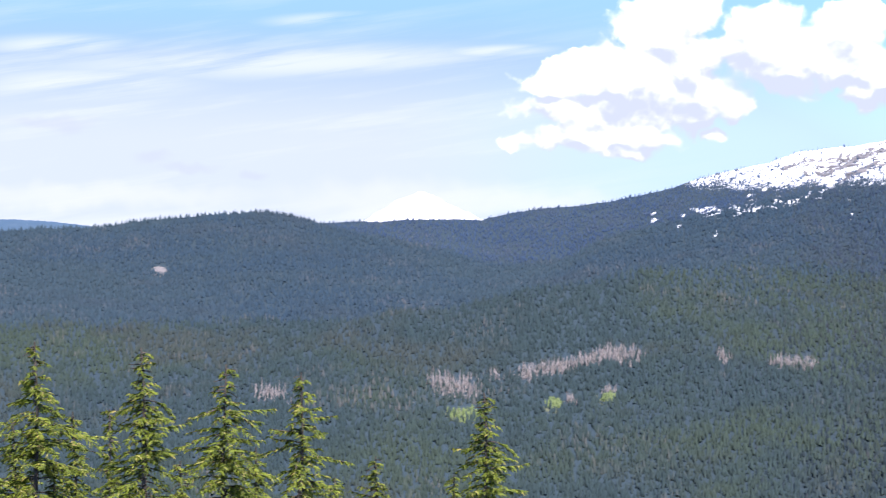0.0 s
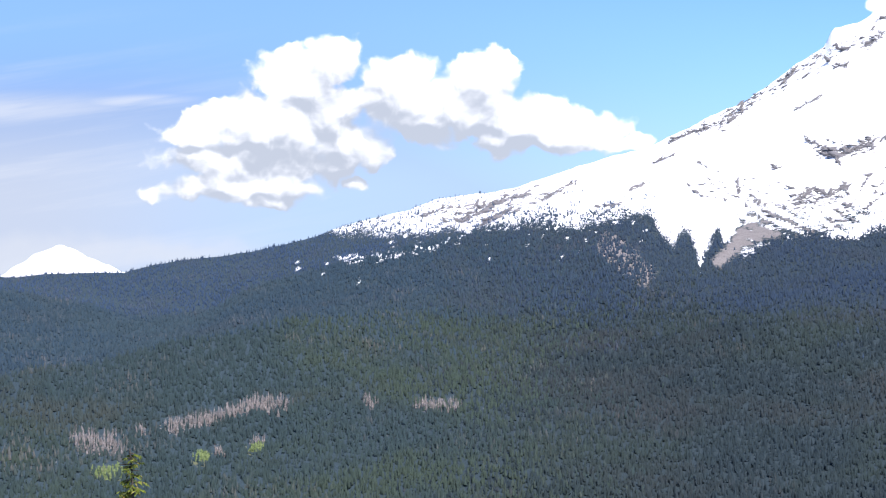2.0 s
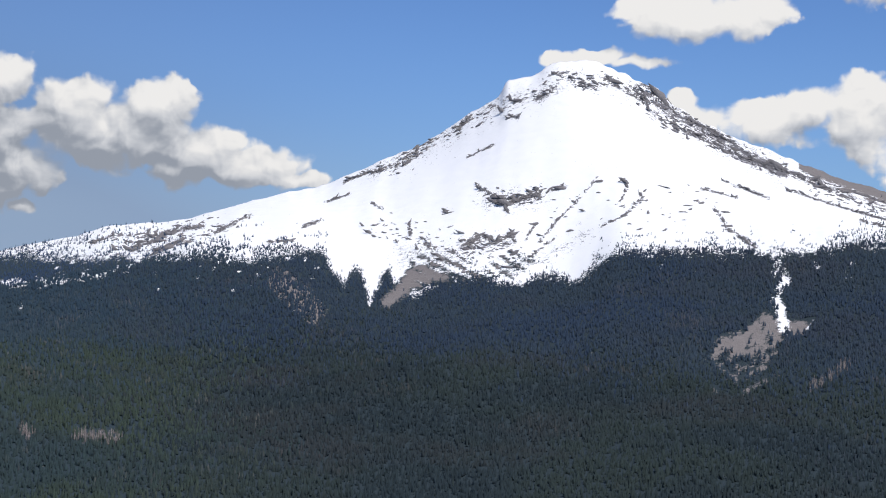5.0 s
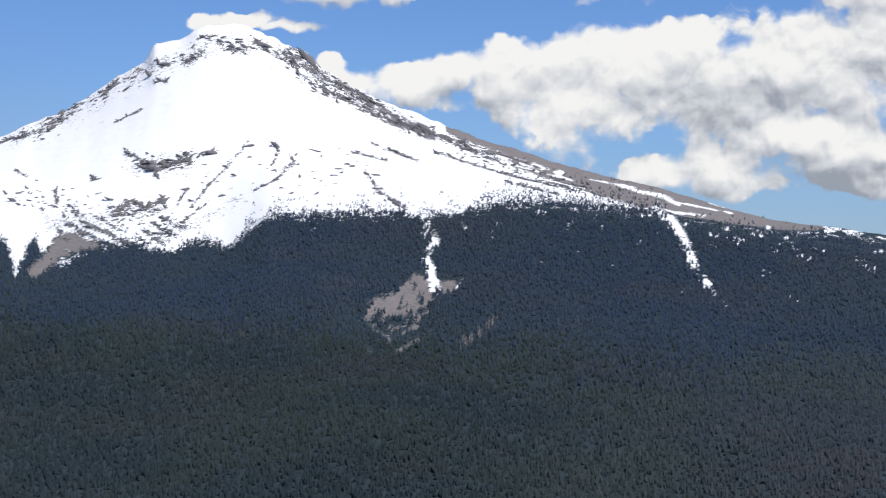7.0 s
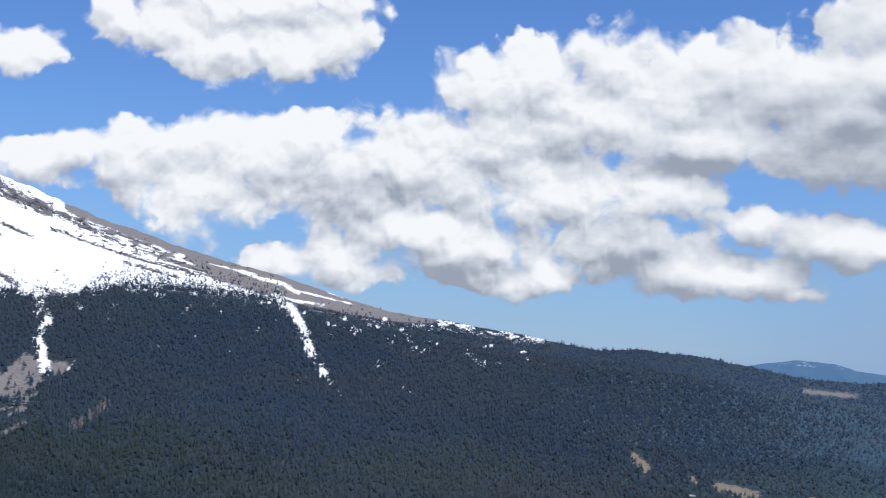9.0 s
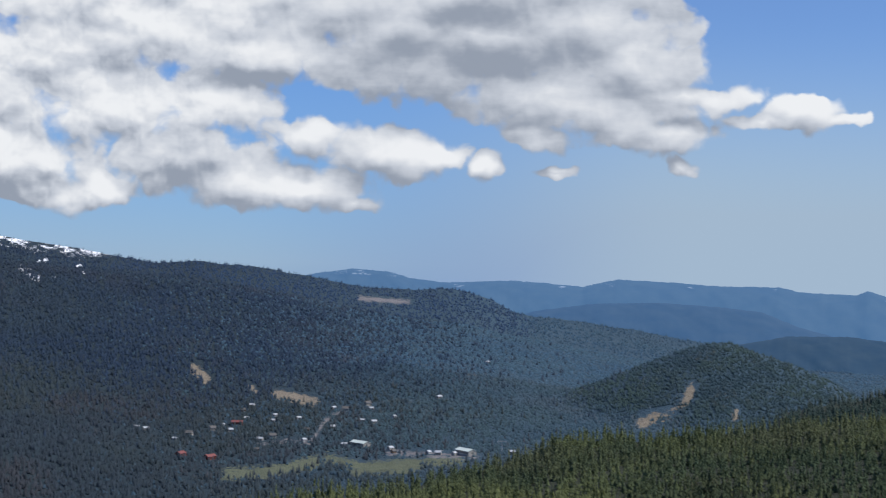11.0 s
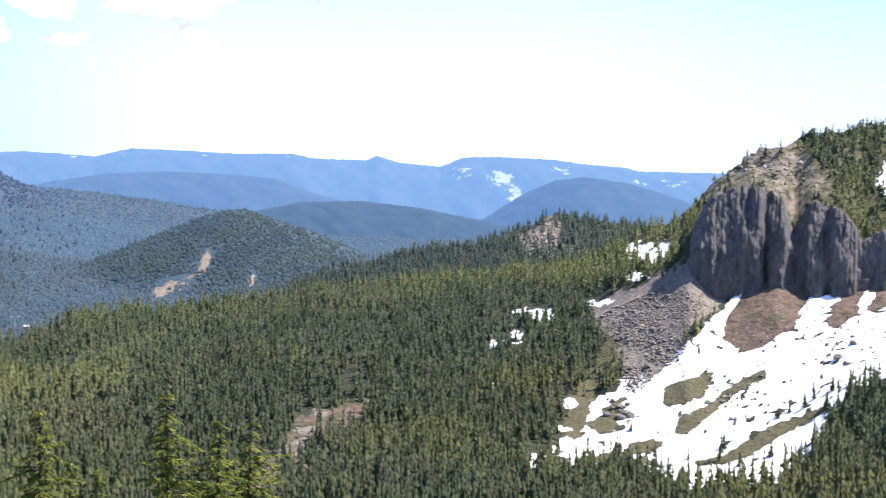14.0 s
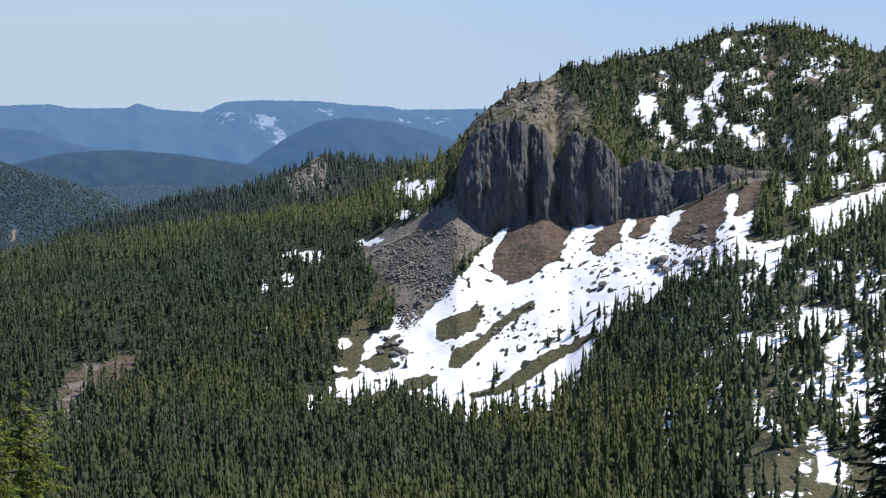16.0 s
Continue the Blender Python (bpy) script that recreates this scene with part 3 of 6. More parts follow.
def area(feather, *pts):
    """1 inside an outline of (bearing, elevation) points, 0 outside, fading over a feather."""
    p = np.array(pts, float).reshape(-1, 2)
    j0, j1 = np.searchsorted(BEARINGS, [p[:, 0].min() - 1, p[:, 0].max() + 1])
    a, e = AA[:, j0:j1], EL[:, j0:j1]
    best, inside = np.full(a.shape, 1e9), np.zeros(a.shape, bool)
    for (a0, e0), (a1, e1) in zip(p, np.roll(p, -1, axis=0)):
        dx, dy = a1 - a0, e1 - e0
        t = np.clip(((a - a0) * dx + (e - e0) * dy) / (dx * dx + dy * dy + 1e-9), 0, 1)
        best = np.minimum(best, np.hypot(a - a0 - t * dx, e - e0 - t * dy))
        if abs(dy) > 1e-9:
            inside ^= ((e0 > e) != (e1 > e)) & (a < a0 + (e - e0) * dx / dy)
    out = np.zeros(R.shape)
    out[:, j0:j1] = np.clip(0.5 + np.where(inside, best, -best) / feather, 0, 1)
    return out


def patch(a, e, ra, re):
    return np.clip(1.6 - 1.1 * np.hypot((AA - a) / ra, (EL - e) / re), 0, 1)


def between(lo, hi):
    m = np.zeros(R.shape)
    m[lo:hi] = 1
    return m


mount = between(ROW_SLOPE, ROW_BEHIND)
wob = 0.28 * fbm(AA * 1.6, EL * 1.6, 4, 51)
TREE_A = [-20, 3, 6.5, 7.5, 9, 10, 11, 13, 15, 16.8, 18.3, 18.8, 19.3, 19.6, 20.1, 20.35, 20.7, 21.0, 21.25, 21.6, 21.8, 22.0, 22.6, 23.2, 23.9, 24.7, 25.5, 26.3, 26.7, 27.3, 27.6,
          28, 29.6, 32.7, 36, 37, 39, 41.7, 44.4, 47.4, 50.5, 52.5, 55, 60]
TREE_E = [9, 9, 0.6, 0.1, 0.05, 0.05, 0.08, 0.2, 0.4, 0.3, 0.6, 0.75, 0.7, 0.2, -0.45, 0.1, -0.2, -1.1, -0.5, 0.1, -0.3, -0.9, -0.75, -0.4, -0.2, -0.08, -0.2, -0.35, 0.1, 0.1, -0.1,
          -0.1, 0.9, 1.1, 1.1, 1.35, 1.45, 1.28, 0.85, 0.42, 0.02, -0.12, 9, 9]
tree_line = np.interp(AA, TREE_A, TREE_E)
snow = mount * np.clip(0.5 + (EL - tree_line + 0.9 * wob) * 1.5, 0, 1)
# thinner, patchy snow where the flanks run out
thin = np.interp(AA, [6, 9, 12, 15, 18, 37, 44, 47, 53], [0.45, 0.34, 0.18, 0.06, 0, 0, 0.1, 0.2, 0.34])
snow = np.clip(snow - mount * thin, 0, 1)
snow = snow * np.where((AA > 47) & (AA < 54), np.clip(0.8 + 2.2 * fbm(AA * 7, EL * 12 + AA * 3, 3, 145, 0.6), 0, 1), 1)
rock = np.zeros(R.shape)
SUMMIT_RIBS = [(0.06, 24.6, 3.12, 24.9, 2.98, 25.2, 2.72), (0.14, 25.1, 2.66, 25.7, 2.56, 26.2, 2.72, 26.8, 2.85), (0.07, 27.2, 3.05, 27.6, 3.15), (0.06, 25.6, 2.5, 25.7, 2.2), (0.07, 24.4, 1.1, 24.7, 1.42, 25.1, 1.32, 25.3, 1.12), (0.08, 25.4, 1.2, 25.8, 1.5, 26.0, 1.2), (0.04, 24.2, 4.07, 25.2, 4.56), (0.12, 22.1, 3.95, 22.5, 4.15), (0.06, 20.9, 3.45, 21.4, 3.6), (0.1, 23.8, 5.05, 24.3, 5.5), (0.08, 24.9, 5.8, 25.2, 5.95), (0.1, 25.6, 5.55, 26.0, 5.5)]
MID_RIBS = [(0.12, 26.6, 6.15, 27.2, 6.6), (0.12, 27.8, 6.72, 28.3, 6.66, 28.7, 6.5), (0.08, 29.0, 7.0, 29.4, 6.6), (0.17, 29.7, 6.5, 30.3, 6.2, 30.7, 5.7, 31.5, 5.2, 32.4, 4.95), (0.1, 30.2, 6.8, 31.0, 6.1, 32.0, 5.5, 33.4, 4.75), (0.15, 32.4, 4.95, 33.2, 4.5, 33.9, 4.2, 35.3, 3.76), (0.1, 35.3, 3.76, 36.4, 3.3, 37.4, 2.95), (0.07, 32.8, 2.5, 33.3, 1.8, 34.2, 1.25), (0.03, 28.8, 3.58, 28.3, 2.9, 27.6, 2.17, 26.8, 1.22), (0.03, 29.7, 3.4, 29.8, 3.1, 29.5, 2.57), (0.05, 30.2, 3.1, 30.3, 2.8, 29.7, 2.2), (0.03, 29.7, 2.2, 28.9, 1.8)]
FLANK_RIBS = [(0.04, 32.3, 3.2, 33.6, 2.9), (0.04, 21.0, 2.4, 21.4, 2.2), (0.05, 22.3, 1.7, 22.4, 1.3), (0.04, 19.4, 2.4, 20.2, 2.7), (0.05, 23.5, 2.2, 23.7, 2.1), (0.03, 26.7, 1.9, 26.3, 1.2), (0.03, 23.6, 0.9, 24.3, 0.5), (0.03, 22.9, 1.0, 23.5, 0.5), (0.03, 26.5, 0.7, 27.3, 1.3), (0.05, 20.0, 3.1, 20.9, 3.5), (0.06, 22.4, 4.35, 23.2, 4.7), (0.05, 26.9, 6.95, 27.6, 7.1)]
FOOT_RIBS = [(0.05, 33.0, 3.5, 34.6, 2.9), (0.04, 37.6, 2.2, 39.6, 1.75), (0.04, 34.0, 4.2, 37.0, 3.3, 38.5, 2.8), (0.04, 35.2, 3.2, 37.5, 2.5, 40.0, 1.9), (0.1, 12.8, 0.55, 13.5, 0.92, 14.4, 1.3, 15.2, 1.46), (0.06, 15.6, 1.2, 16.2, 1.55, 16.8, 1.84), (0.06, 17.4, 0.95, 18.3, 1.02), (0.06, 11.4, 0.7, 12.4, 1.1), (0.1, 13.6, 0.5, 14.6, 0.95), (0.05, 18.6, 1.5, 19.3, 1.8)]
ROCKS = SUMMIT_RIBS + MID_RIBS + FLANK_RIBS + FOOT_RIBS
for w, *pts in ROCKS:
    rock = np.maximum(rock, stroke(w, *pts) * mount)
rock = 0.7 * rock * np.clip(0.82 + 1.0 * fbm(AA * 3.2, EL * 4.5, 3, 55), 0, 1.15)
for w, s, *pts in [(0.45, 0.36, 22.0, 4.0, 24.0, 5.2, 25.6, 6.0, 27.2, 6.6), (0.4, 0.36, 27.4, 6.9, 28.6, 6.8, 30.2, 6.5), (0.45, 0.45, 30.2, 6.3, 31.6, 5.6, 33.4, 4.6, 35.0, 3.8),
                   (0.3, 0.4, 21.0, 3.5, 22.2, 4.0), (0.35, 0.42, 24.2, 1.0, 25.8, 1.2), (0.5, 0.4, 22.3, 0.7, 24.0, 0.5), (0.4, 0.4, 25.0, 2.6, 26.8, 2.8), (0.3, 0.36, 27.0, 0.6, 28.4, 1.6)]:
    rock = np.maximum(rock, s * stroke(w, *pts) * mount)
rock = np.maximum(rock, 0.85 * mount * stroke(0.17, 30.1, 6.6, 31.2, 5.8, 32.4, 5.2, 33.8, 4.45, 35.1, 3.72) * np.clip(0.8 + 1.1 * fbm(AA * 5, EL * 7, 3, 57), 0, 1))
flutes = np.clip(0.5 + 1.6 * np.sin((EL + 0.53 * AA) * 17 + 3 * fbm(AA * 2, EL * 2, 3, 123)) + 1.2 * fbm(AA * 4, EL * 4, 3, 125), 0, 1)
ash = np.maximum(stroke(0.2, 22.5, 0.0, 22.2, -0.5, 21.6, -1.0), np.maximum(0.8 * stroke(0.16, 22.6, -0.1, 23.6, -0.1), 0.75 * flutes * np.maximum(stroke(0.3, 22.6, 0.35, 23.4, 0.45, 24.6, 0.1), stroke(0.2, 25.2, 0.2, 26.0, 0.7))))
ash = np.maximum(ash, np.clip(0.55 + 0.6 * flutes, 0, 1) * np.maximum(0.9 * area(0.2, 21.64, -0.86, 22.35, 0.3, 23.0, 0.35, 23.73, 0.0, 22.78, -0.46), 0.6 * area(0.3, 25.3, 0.1, 26.5, 0.85, 26.9, 0.6, 25.9, -0.1)))
# bare grey shoulder of the eastern flank with its snow streaks
shoulder = mount * (AA > 35.5) * (AA < 48.5) * np.clip((EL - np.interp(AA, [35.5, 38, 41, 44, 47, 48.5], [3.85, 2.6, 1.62, 0.9, 0.5, 0.5])) * 6, 0, 1)
streaks = np.zeros(R.shape)
for w, *pts in [(0.1, 36.2, 3.5, 38.5, 2.75, 39.6, 2.5), (0.07, 41.4, 2.1, 43.0, 1.75, 43.6, 1.45), (0.06, 40.0, 1.75, 42.5, 1.3, 44.5, 1.05), (0.035, 36.6, 3.15, 40.0, 2.25), (0.03, 38.0, 2.45, 41.0, 1.85), (0.03, 43.4, 1.55, 45.4, 1.15),
                (0.035, 44.6, 1.5, 46.2, 1.1), (0.03, 40.5, 2.3, 42.2, 2.0)]:
    streaks = np.maximum(streaks, stroke(w, *pts) * mount)
streaks = streaks * np.clip(0.72 + 1.5 * fbm(AA * 2.5, EL * 7 + AA * 2, 4, 127, 0.6), 0, 1.1)
ash = np.maximum(ash, shoulder)
snow = np.maximum(np.clip(snow - shoulder - np.where(AA < 30, 1.2 * ash, 0), 0, 1), streaks)
# avalanche chutes and the bare fan below
chute = np.maximum(np.maximum(stroke(0.2, 34.3, 1.25, 34.75, 0.85, 35.05, 0.4), stroke(0.15, 34.98, 0.49, 35.22, 0.07, 35.0, -0.3, 34.93, -0.55, 35.13, -0.96, 35.2, -1.45)), np.maximum(stroke(0.15, 42.9, 1.3, 43.55, 0.66, 44.12, -0.5, 44.62, -1.3), 0.6 * stroke(0.08, 44.4, -1.2, 45.2, -1.95)))
chute = chute * np.clip(0.78 + 1.3 * fbm(AA * 5, EL * 3, 3, 139, 0.6), 0, 1)
snow = np.maximum(snow, chute * between(ROW_WOOD, ROW_BEHIND))
fan = area(0.2, 34.49, -1.0, 35.05, -1.1, 35.34, -1.73, 34.85, -2.22, 33.9, -2.62, 33.24, -2.4, 32.8, -2.3, 32.95, -1.98, 33.74, -1.62, 34.25, -1.28)
for w, *pts in [(0.12, 32.76, -2.66, 33.25, -3.0, 33.69, -3.4), (0.06, 32.9, -2.42, 33.4, -2.7, 33.77, -2.97), (0.09, 33.91, -3.24, 34.4, -2.94, 34.86, -2.69),
                (0.1, 33.93, -3.74, 34.5, -3.37, 35.02, -3.07), (0.07, 33.91, -2.9, 34.45, -2.62, 34.97, -2.34), (0.07, 32.78, -3.63, 33.17, -3.9)]:
    fan = np.maximum(fan, 0.85 * stroke(w, *pts))
fan = np.maximum(fan, area(0.15, 35.2, -1.15, 35.99, -1.3, 36.18, -1.2, 35.92, -1.67, 35.49, -1.83, 35.2, -1.6)) * np.clip(0.82 + 1.1 * fbm(AA * 9, EL * 7, 3, 129, 0.6), 0, 1)
low = between(ROW_PLAIN, ROW_CREST)
ash = np.maximum(ash, low * np.maximum(fan, 1.3 * stroke(0.3, 17.9, -0.35, 18.45, -0.85, 19.05, -1.4)))
ash = np.maximum(ash, 0.45 * low * np.maximum(stroke(0.2, 2.4, -6.4, 4.0, -6.2, 5.6, -5.7, 6.6, -5.8), stroke(0.2, 11.4, -5.85, 12.4, -5.85)))
ash = np.maximum(ash, 0.9 * low * np.maximum(patch(-9.85, -2.75, 0.26, 0.17), patch(4.9, -8.42, 0.12, 0.12)))
ash = np.maximum(ash, 0.4 * low * np.maximum(stroke(0.3, -0.2, -6.8, 0.8, -7.0), stroke(0.2, -6.5, -7.1, -5.6, -7.0)))
# the cuts and clearings round the village
gold = np.maximum(stroke(0.14, 55.4, -3.7, 55.8, -4.1), np.maximum(stroke(0.08, 57.3, -4.3, 57.5, -4.5), stroke(0.15, 58.2, -4.55, 59.5, -4.8)))
gold = np.maximum(gold, np.maximum(stroke(0.13, 72.5, -3.95, 72.3, -4.6, 70.8, -5.3), stroke(0.1, 74.0, -4.8, 74.0, -4.95)))
earth = low * gold
ash = np.maximum(ash, low * 0.75 * stroke(0.09, 61.0, -1.2, 62.7, -1.3))
ash = np.maximum(ash, low * 0.7 * np.maximum(stroke(0.06, 59.4, -6.2, 59.62, -5.93, 59.89, -5.44, 60.65, -5.0), np.maximum(stroke(0.07, 57.6, -6.3, 58.6, -6.15, 59.4, -6.2), stroke(0.1, 62.0, -6.5, 65.2, -6.58))))
meadow = low * np.maximum(0.9 * np.maximum(stroke(0.22, 56.6, -7.3, 58.3, -7.2, 59.6, -6.85), np.maximum(stroke(0.16, 60.0, -6.72, 61.3, -7.0, 62.8, -6.85, 64.6, -6.72), stroke(0.14, 60.9, -7.2, 63.0, -7.05))),
                          np.maximum(stroke(0.16, 3.5, -7.42, 3.9, -7.4), 0.95 * np.maximum(stroke(0.2, 0.2, -7.8, 0.9, -7.75), stroke(0.12, 5.3, -7.15, 5.7, -7.1))))
snow = np.maximum(snow, between(ROW_BEHIND, ROW_END) * (AA > -4) * (AA < 3) * 1.0)
snow = np.maximum(snow, between(ROW_SLOPE + 4, ROW_CREST) * 0.85 * np.clip(stroke(0.16, 8.5, -0.7, 10.2, -0.58, 11.2, -0.4, 12.3, -0.15), 0, 1) * np.clip(0.5 + 2.2 * fbm(AA * 2.2, EL * 5, 3, 71), 0, 1))
for a, e, w in [(38.85, -0.68, 0.09), (39.05, -0.87, 0.08), (42.56, -0.71, 0.08), (46.9, -0.16, 0.09), (47.1, -0.2, 0.08), (52.06, -1.19, 0.08), (51.83, -0.87, 0.07), (46.16, 0.44, 0.1), (46.64, 0.66, 0.12), (41.4, -0.64, 0.06), (31.0, 0.46, 0.08), (32.1, 0.3, 0.08)]:
    snow = np.maximum(snow, low * patch(a, e, 0.7 * w, 0.7 * w))

for w, *pts in [(0.05, 35.38, -1.67, 35.57, -1.79, 35.88, -1.67, 36.03, -1.43, 36.18, -1.2), (0.06, 44.59, 0.45, 45.83, 0.2), (0.05, 37.07, 0.46, 37.39, 0.2), (0.035, 47.26, -1.55, 47.94, -1.92),
                (0.09, 47.47, 0.08, 47.67, -0.3), (0.05, 47.67, -0.3, 48.25, -0.44), (0.1, 49.8, -0.5, 50.1, -0.75), (0.04, 49.5, -0.36, 49.9, -0.5), (0.06, 46.47, -0.66, 46.47, -1.0), (0.04, 43.75, -1.55, 44.1, -1.38)]:
    snow = np.maximum(snow, low * stroke(w, *pts) * np.clip(0.85 + 1.2 * fbm(AA * 8, EL * 8, 3, 143, 0.6), 0, 1))
SPECKS = np.random.default_rng(17)
for a in np.concatenate([SPECKS.uniform(36, 53, 70), SPECKS.uniform(7, 20, 60)]):
    e = np.interp(a, TREE_A, TREE_E) if a > 20 else np.interp(a, [7, 9, 11, 13, 20], [-0.7, -0.4, 0.2, 0.4, 0.6])
    w = SPECKS.uniform(0.03, 0.08)
    snow = np.maximum(snow, 0.9 * low * patch(a, e - SPECKS.exponential(0.4) - 0.08, 1.3 * w, w))

# covers of the cliff hill
hill = between(ROW_BOWL, ROW_GAP)
below = between(ROW_BASIN - 8, ROW_FOOT + 2)


BASIN = (83.66, -10.75, 84.66, -10.4, 85.38, -9.65, 85.89, -8.89, 86.69, -8.52, 87.21, -7.75, 88.5, -7.39, 89.51, -6.44, 90.72, -5.19, 91.21, -5.01, 92.57, -5.91, 93.27, -5.14,
         94.05, -5.06, 96.38, -4.8, 98.4, -4.06, 98.88, -4.16, 98.68, -4.93, 99.35, -4.64, 99.15, -5.6, 98.29, -6.52, 96.74, -7.2, 95.37, -7.95, 94.1, -8.76, 93.68, -10.1,
         91.98, -11.56, 90.39, -11.53, 89.88, -11.9, 87.22, -11.0, 85.63, -11.05, 84.64, -11.2, 83.65, -11.3)
FIELD = (100.95, -4.81, 102.07, -4.32, 103.69, -3.82, 106, -3.4, 106, -4.3, 103.7, -4.62, 102.44, -5.2, 101.51, -5.6, 100.19, -6.1, 99.24, -6.44, 98.29, -6.62, 98.1, -5.98, 98.68, -5.31, 99.44, -5.84, 101.33, -5.39)
basin = below * area(0.3, *BASIN)
field = below * area(0.3, *FIELD)
hsnow = np.maximum(basin, field)
talus = area(0.35, 85.8, -5.56, 86.99, -5.1, 88.98, -4.08, 90.14, -4.7, 90.5, -5.2, 88.91, -6.82, 88.5, -7.39, 87.69, -8.16, 86.91, -7.84, 86.74, -6.96, 85.97, -6.35) * hill
rocky = area(0.5, 86.05, -10.25, 85.67, -9.66, 86.69, -8.71, 87.66, -9.42, 87.25, -9.9, 86.45, -10.27) * hill
red = np.maximum(area(0.3, 91.7, -4.2, 92.89, -4.3, 93.07, -5.14, 92.66, -6.11, 91.67, -6.87, 90.97, -7.15, 90.39, -6.65, 90.3, -6.26, 90.91, -5.29),
                 area(0.25, 94.34, -4.8, 94.93, -4.8, 94.72, -5.75, 94.03, -6.23, 93.74, -5.93))
red = np.maximum(red, area(0.25, 95.41, -4.8, 96.09, -4.8, 95.79, -5.47, 95.11, -5.56))
red = np.maximum(red, area(0.3, 96.57, -5.29, 97.15, -4.5, 98.4, -3.86, 98.4, -4.83, 97.91, -5.79, 96.75, -5.97, 96.37, -5.58))
red = np.maximum(red, area(0.25, 98.88, -3.96, 99.54, -3.8, 99.25, -4.68, 98.78, -4.83)) * hill
green = np.maximum(area(0.25, 88.28, -8.37, 89.97, -7.82, 89.86, -8.4, 89.06, -8.97, 88.36, -8.96),
                   area(0.22, 88.64, -9.94, 88.85, -9.26, 90.05, -8.9, 90.25, -8.51, 91.06, -7.94, 91.75, -7.66, 91.85, -7.95, 90.85, -8.42, 90.24, -9.0, 89.43, -9.76, 88.83, -10.04))
green = np.maximum(green, area(0.22, 86.93, -10.67, 87.24, -10.29, 88.33, -10.22, 88.23, -10.51, 87.23, -10.78))
strip = area(0.25, 88.81, -10.97, 90.41, -10.62, 92.01, -9.6, 93.8, -8.82, 94.1, -8.9, 92.6, -9.72, 90.79, -10.82, 89.8, -11.08)
green = np.maximum(green, np.maximum(strip, 0.7 * np.maximum(rocky, stroke(0.16, 84.2, -10.95, 86.4, -10.9, 88.4, -10.95)))) * hill
green = np.maximum(green, stroke(0.28, 86.5, -6.9, 86.1, -7.8, 85.4, -9.0, 85.2, -10.0) * hill)
fray = 0.55 * fbm(X / 9, Y / 9, 4, 111, 0.65) + 0.2 * fbm(X / 30, Y / 30, 3, 113)
green, red, talus = (np.clip(m + fray * (m > 0.05), 0, 1) for m in (green, red, talus))
hsnow = np.clip(hsnow + 0.7 * fray * (hsnow > 0.05), 0, 1)
pits = np.interp(EL, [-10, -8.5, -7, -5.5], [0.42, 0.36, 0.34, 0.44])
hsnow = hsnow * (1 - 0.9 * np.clip((fbm(X / 3.2, Y / 3.2, 3, 119, 0.6) + 0.45 * fbm(X / 25, Y / 25, 2, 121) - pits) * 6, 0, 1))
hsnow = hsnow * np.clip(1.5 - 2.0 * np.maximum(np.maximum(talus, red), green), 0, 1)
snowfields = np.zeros(R.shape)
TOP_PATCHES = [(95.7, -1.21, 0.35, 0.48), (96.3, -2.11, 0.31, 0.35), (97.1, -2.47, 0.27, 0.19), (97.3, -1.38, 0.27, 0.54), (97.7, -2.62, 0.23, 0.16), (98.2, -1.68, 0.19, 0.27), (98.8, -2.02, 0.54, 0.19),
               (99.4, -2.51, 0.35, 0.27), (100.4, -2.4, 0.17, 0.21), (99.3, -0.03, 0.27, 0.14), (99.2, -0.69, 0.19, 0.16), (97.9, -0.79, 0.19, 0.35), (98.2, -0.19, 0.25, 0.19),
               (98.4, 0.87, 0.17, 0.27), (99.4, 1.11, 0.35, 0.1), (97.8, 0.17, 0.17, 0.17), (96.3, -0.41, 0.17, 0.19), (96.8, -0.5, 0.14, 0.17)]
EAST_PATCHES = [(102.0, -2.02, 0.31, 0.35), (103.0, -1.36, 0.21, 0.17), (102.7, -1.49, 0.16, 0.16), (102.0, -3.01, 0.21, 0.27), (102.8, -2.49, 0.27, 0.17), (103.3, -3.16, 0.27, 0.41),
                (101.2, -3.0, 0.17, 0.21), (102.2, -3.7, 0.41, 0.21), (101.1, -3.74, 0.17, 0.16), (100.5, -4.21, 0.27, 0.35), (103.4, -2.18, 0.16, 0.27), (104.6, -2.6, 0.4, 0.4)]
SHOULDER_PATCHES = [(87.7, -3.85, 0.58, 0.35), (88.2, -3.57, 0.27, 0.19), (87.0, -3.64, 0.31, 0.1), (87.3, -4.62, 0.35, 0.12), (86.0, -5.56, 0.43, 0.12), (83.8, -5.99, 0.81, 0.17),
                    (82.2, -6.81, 0.48, 0.14), (83.2, -6.75, 0.19, 0.19), (82.4, -7.01, 0.16, 0.23), (84.6, -9.9, 0.4, 0.1), (85.0, -9.0, 0.3, 0.14), (82.6, -8.4, 0.3, 0.12)]
for a, e, ra, re in TOP_PATCHES + EAST_PATCHES:
    snowfields = np.maximum(snowfields, 0.95 * patch(a, e, 1.2 * ra, 1.15 * re))
for a, e, ra, re in SHOULDER_PATCHES:
    snowfields = np.maximum(snowfields, 0.9 * patch(a, e, 1.1 * ra, 1.1 * re))
snowfields = np.clip(snowfields + (snowfields > 0.15) * (0.9 * fbm(AA * 4.5, EL * 6, 4, 115, 0.65)), 0, 1)
under = np.clip(fbm(AA * 1.4, EL * 2.6, 4, 61) * 1.5 + 0.12, 0, 0.75) * (AA > 96) * (EL < -6.4) * between(ROW_BOWL, ROW_FOOT)
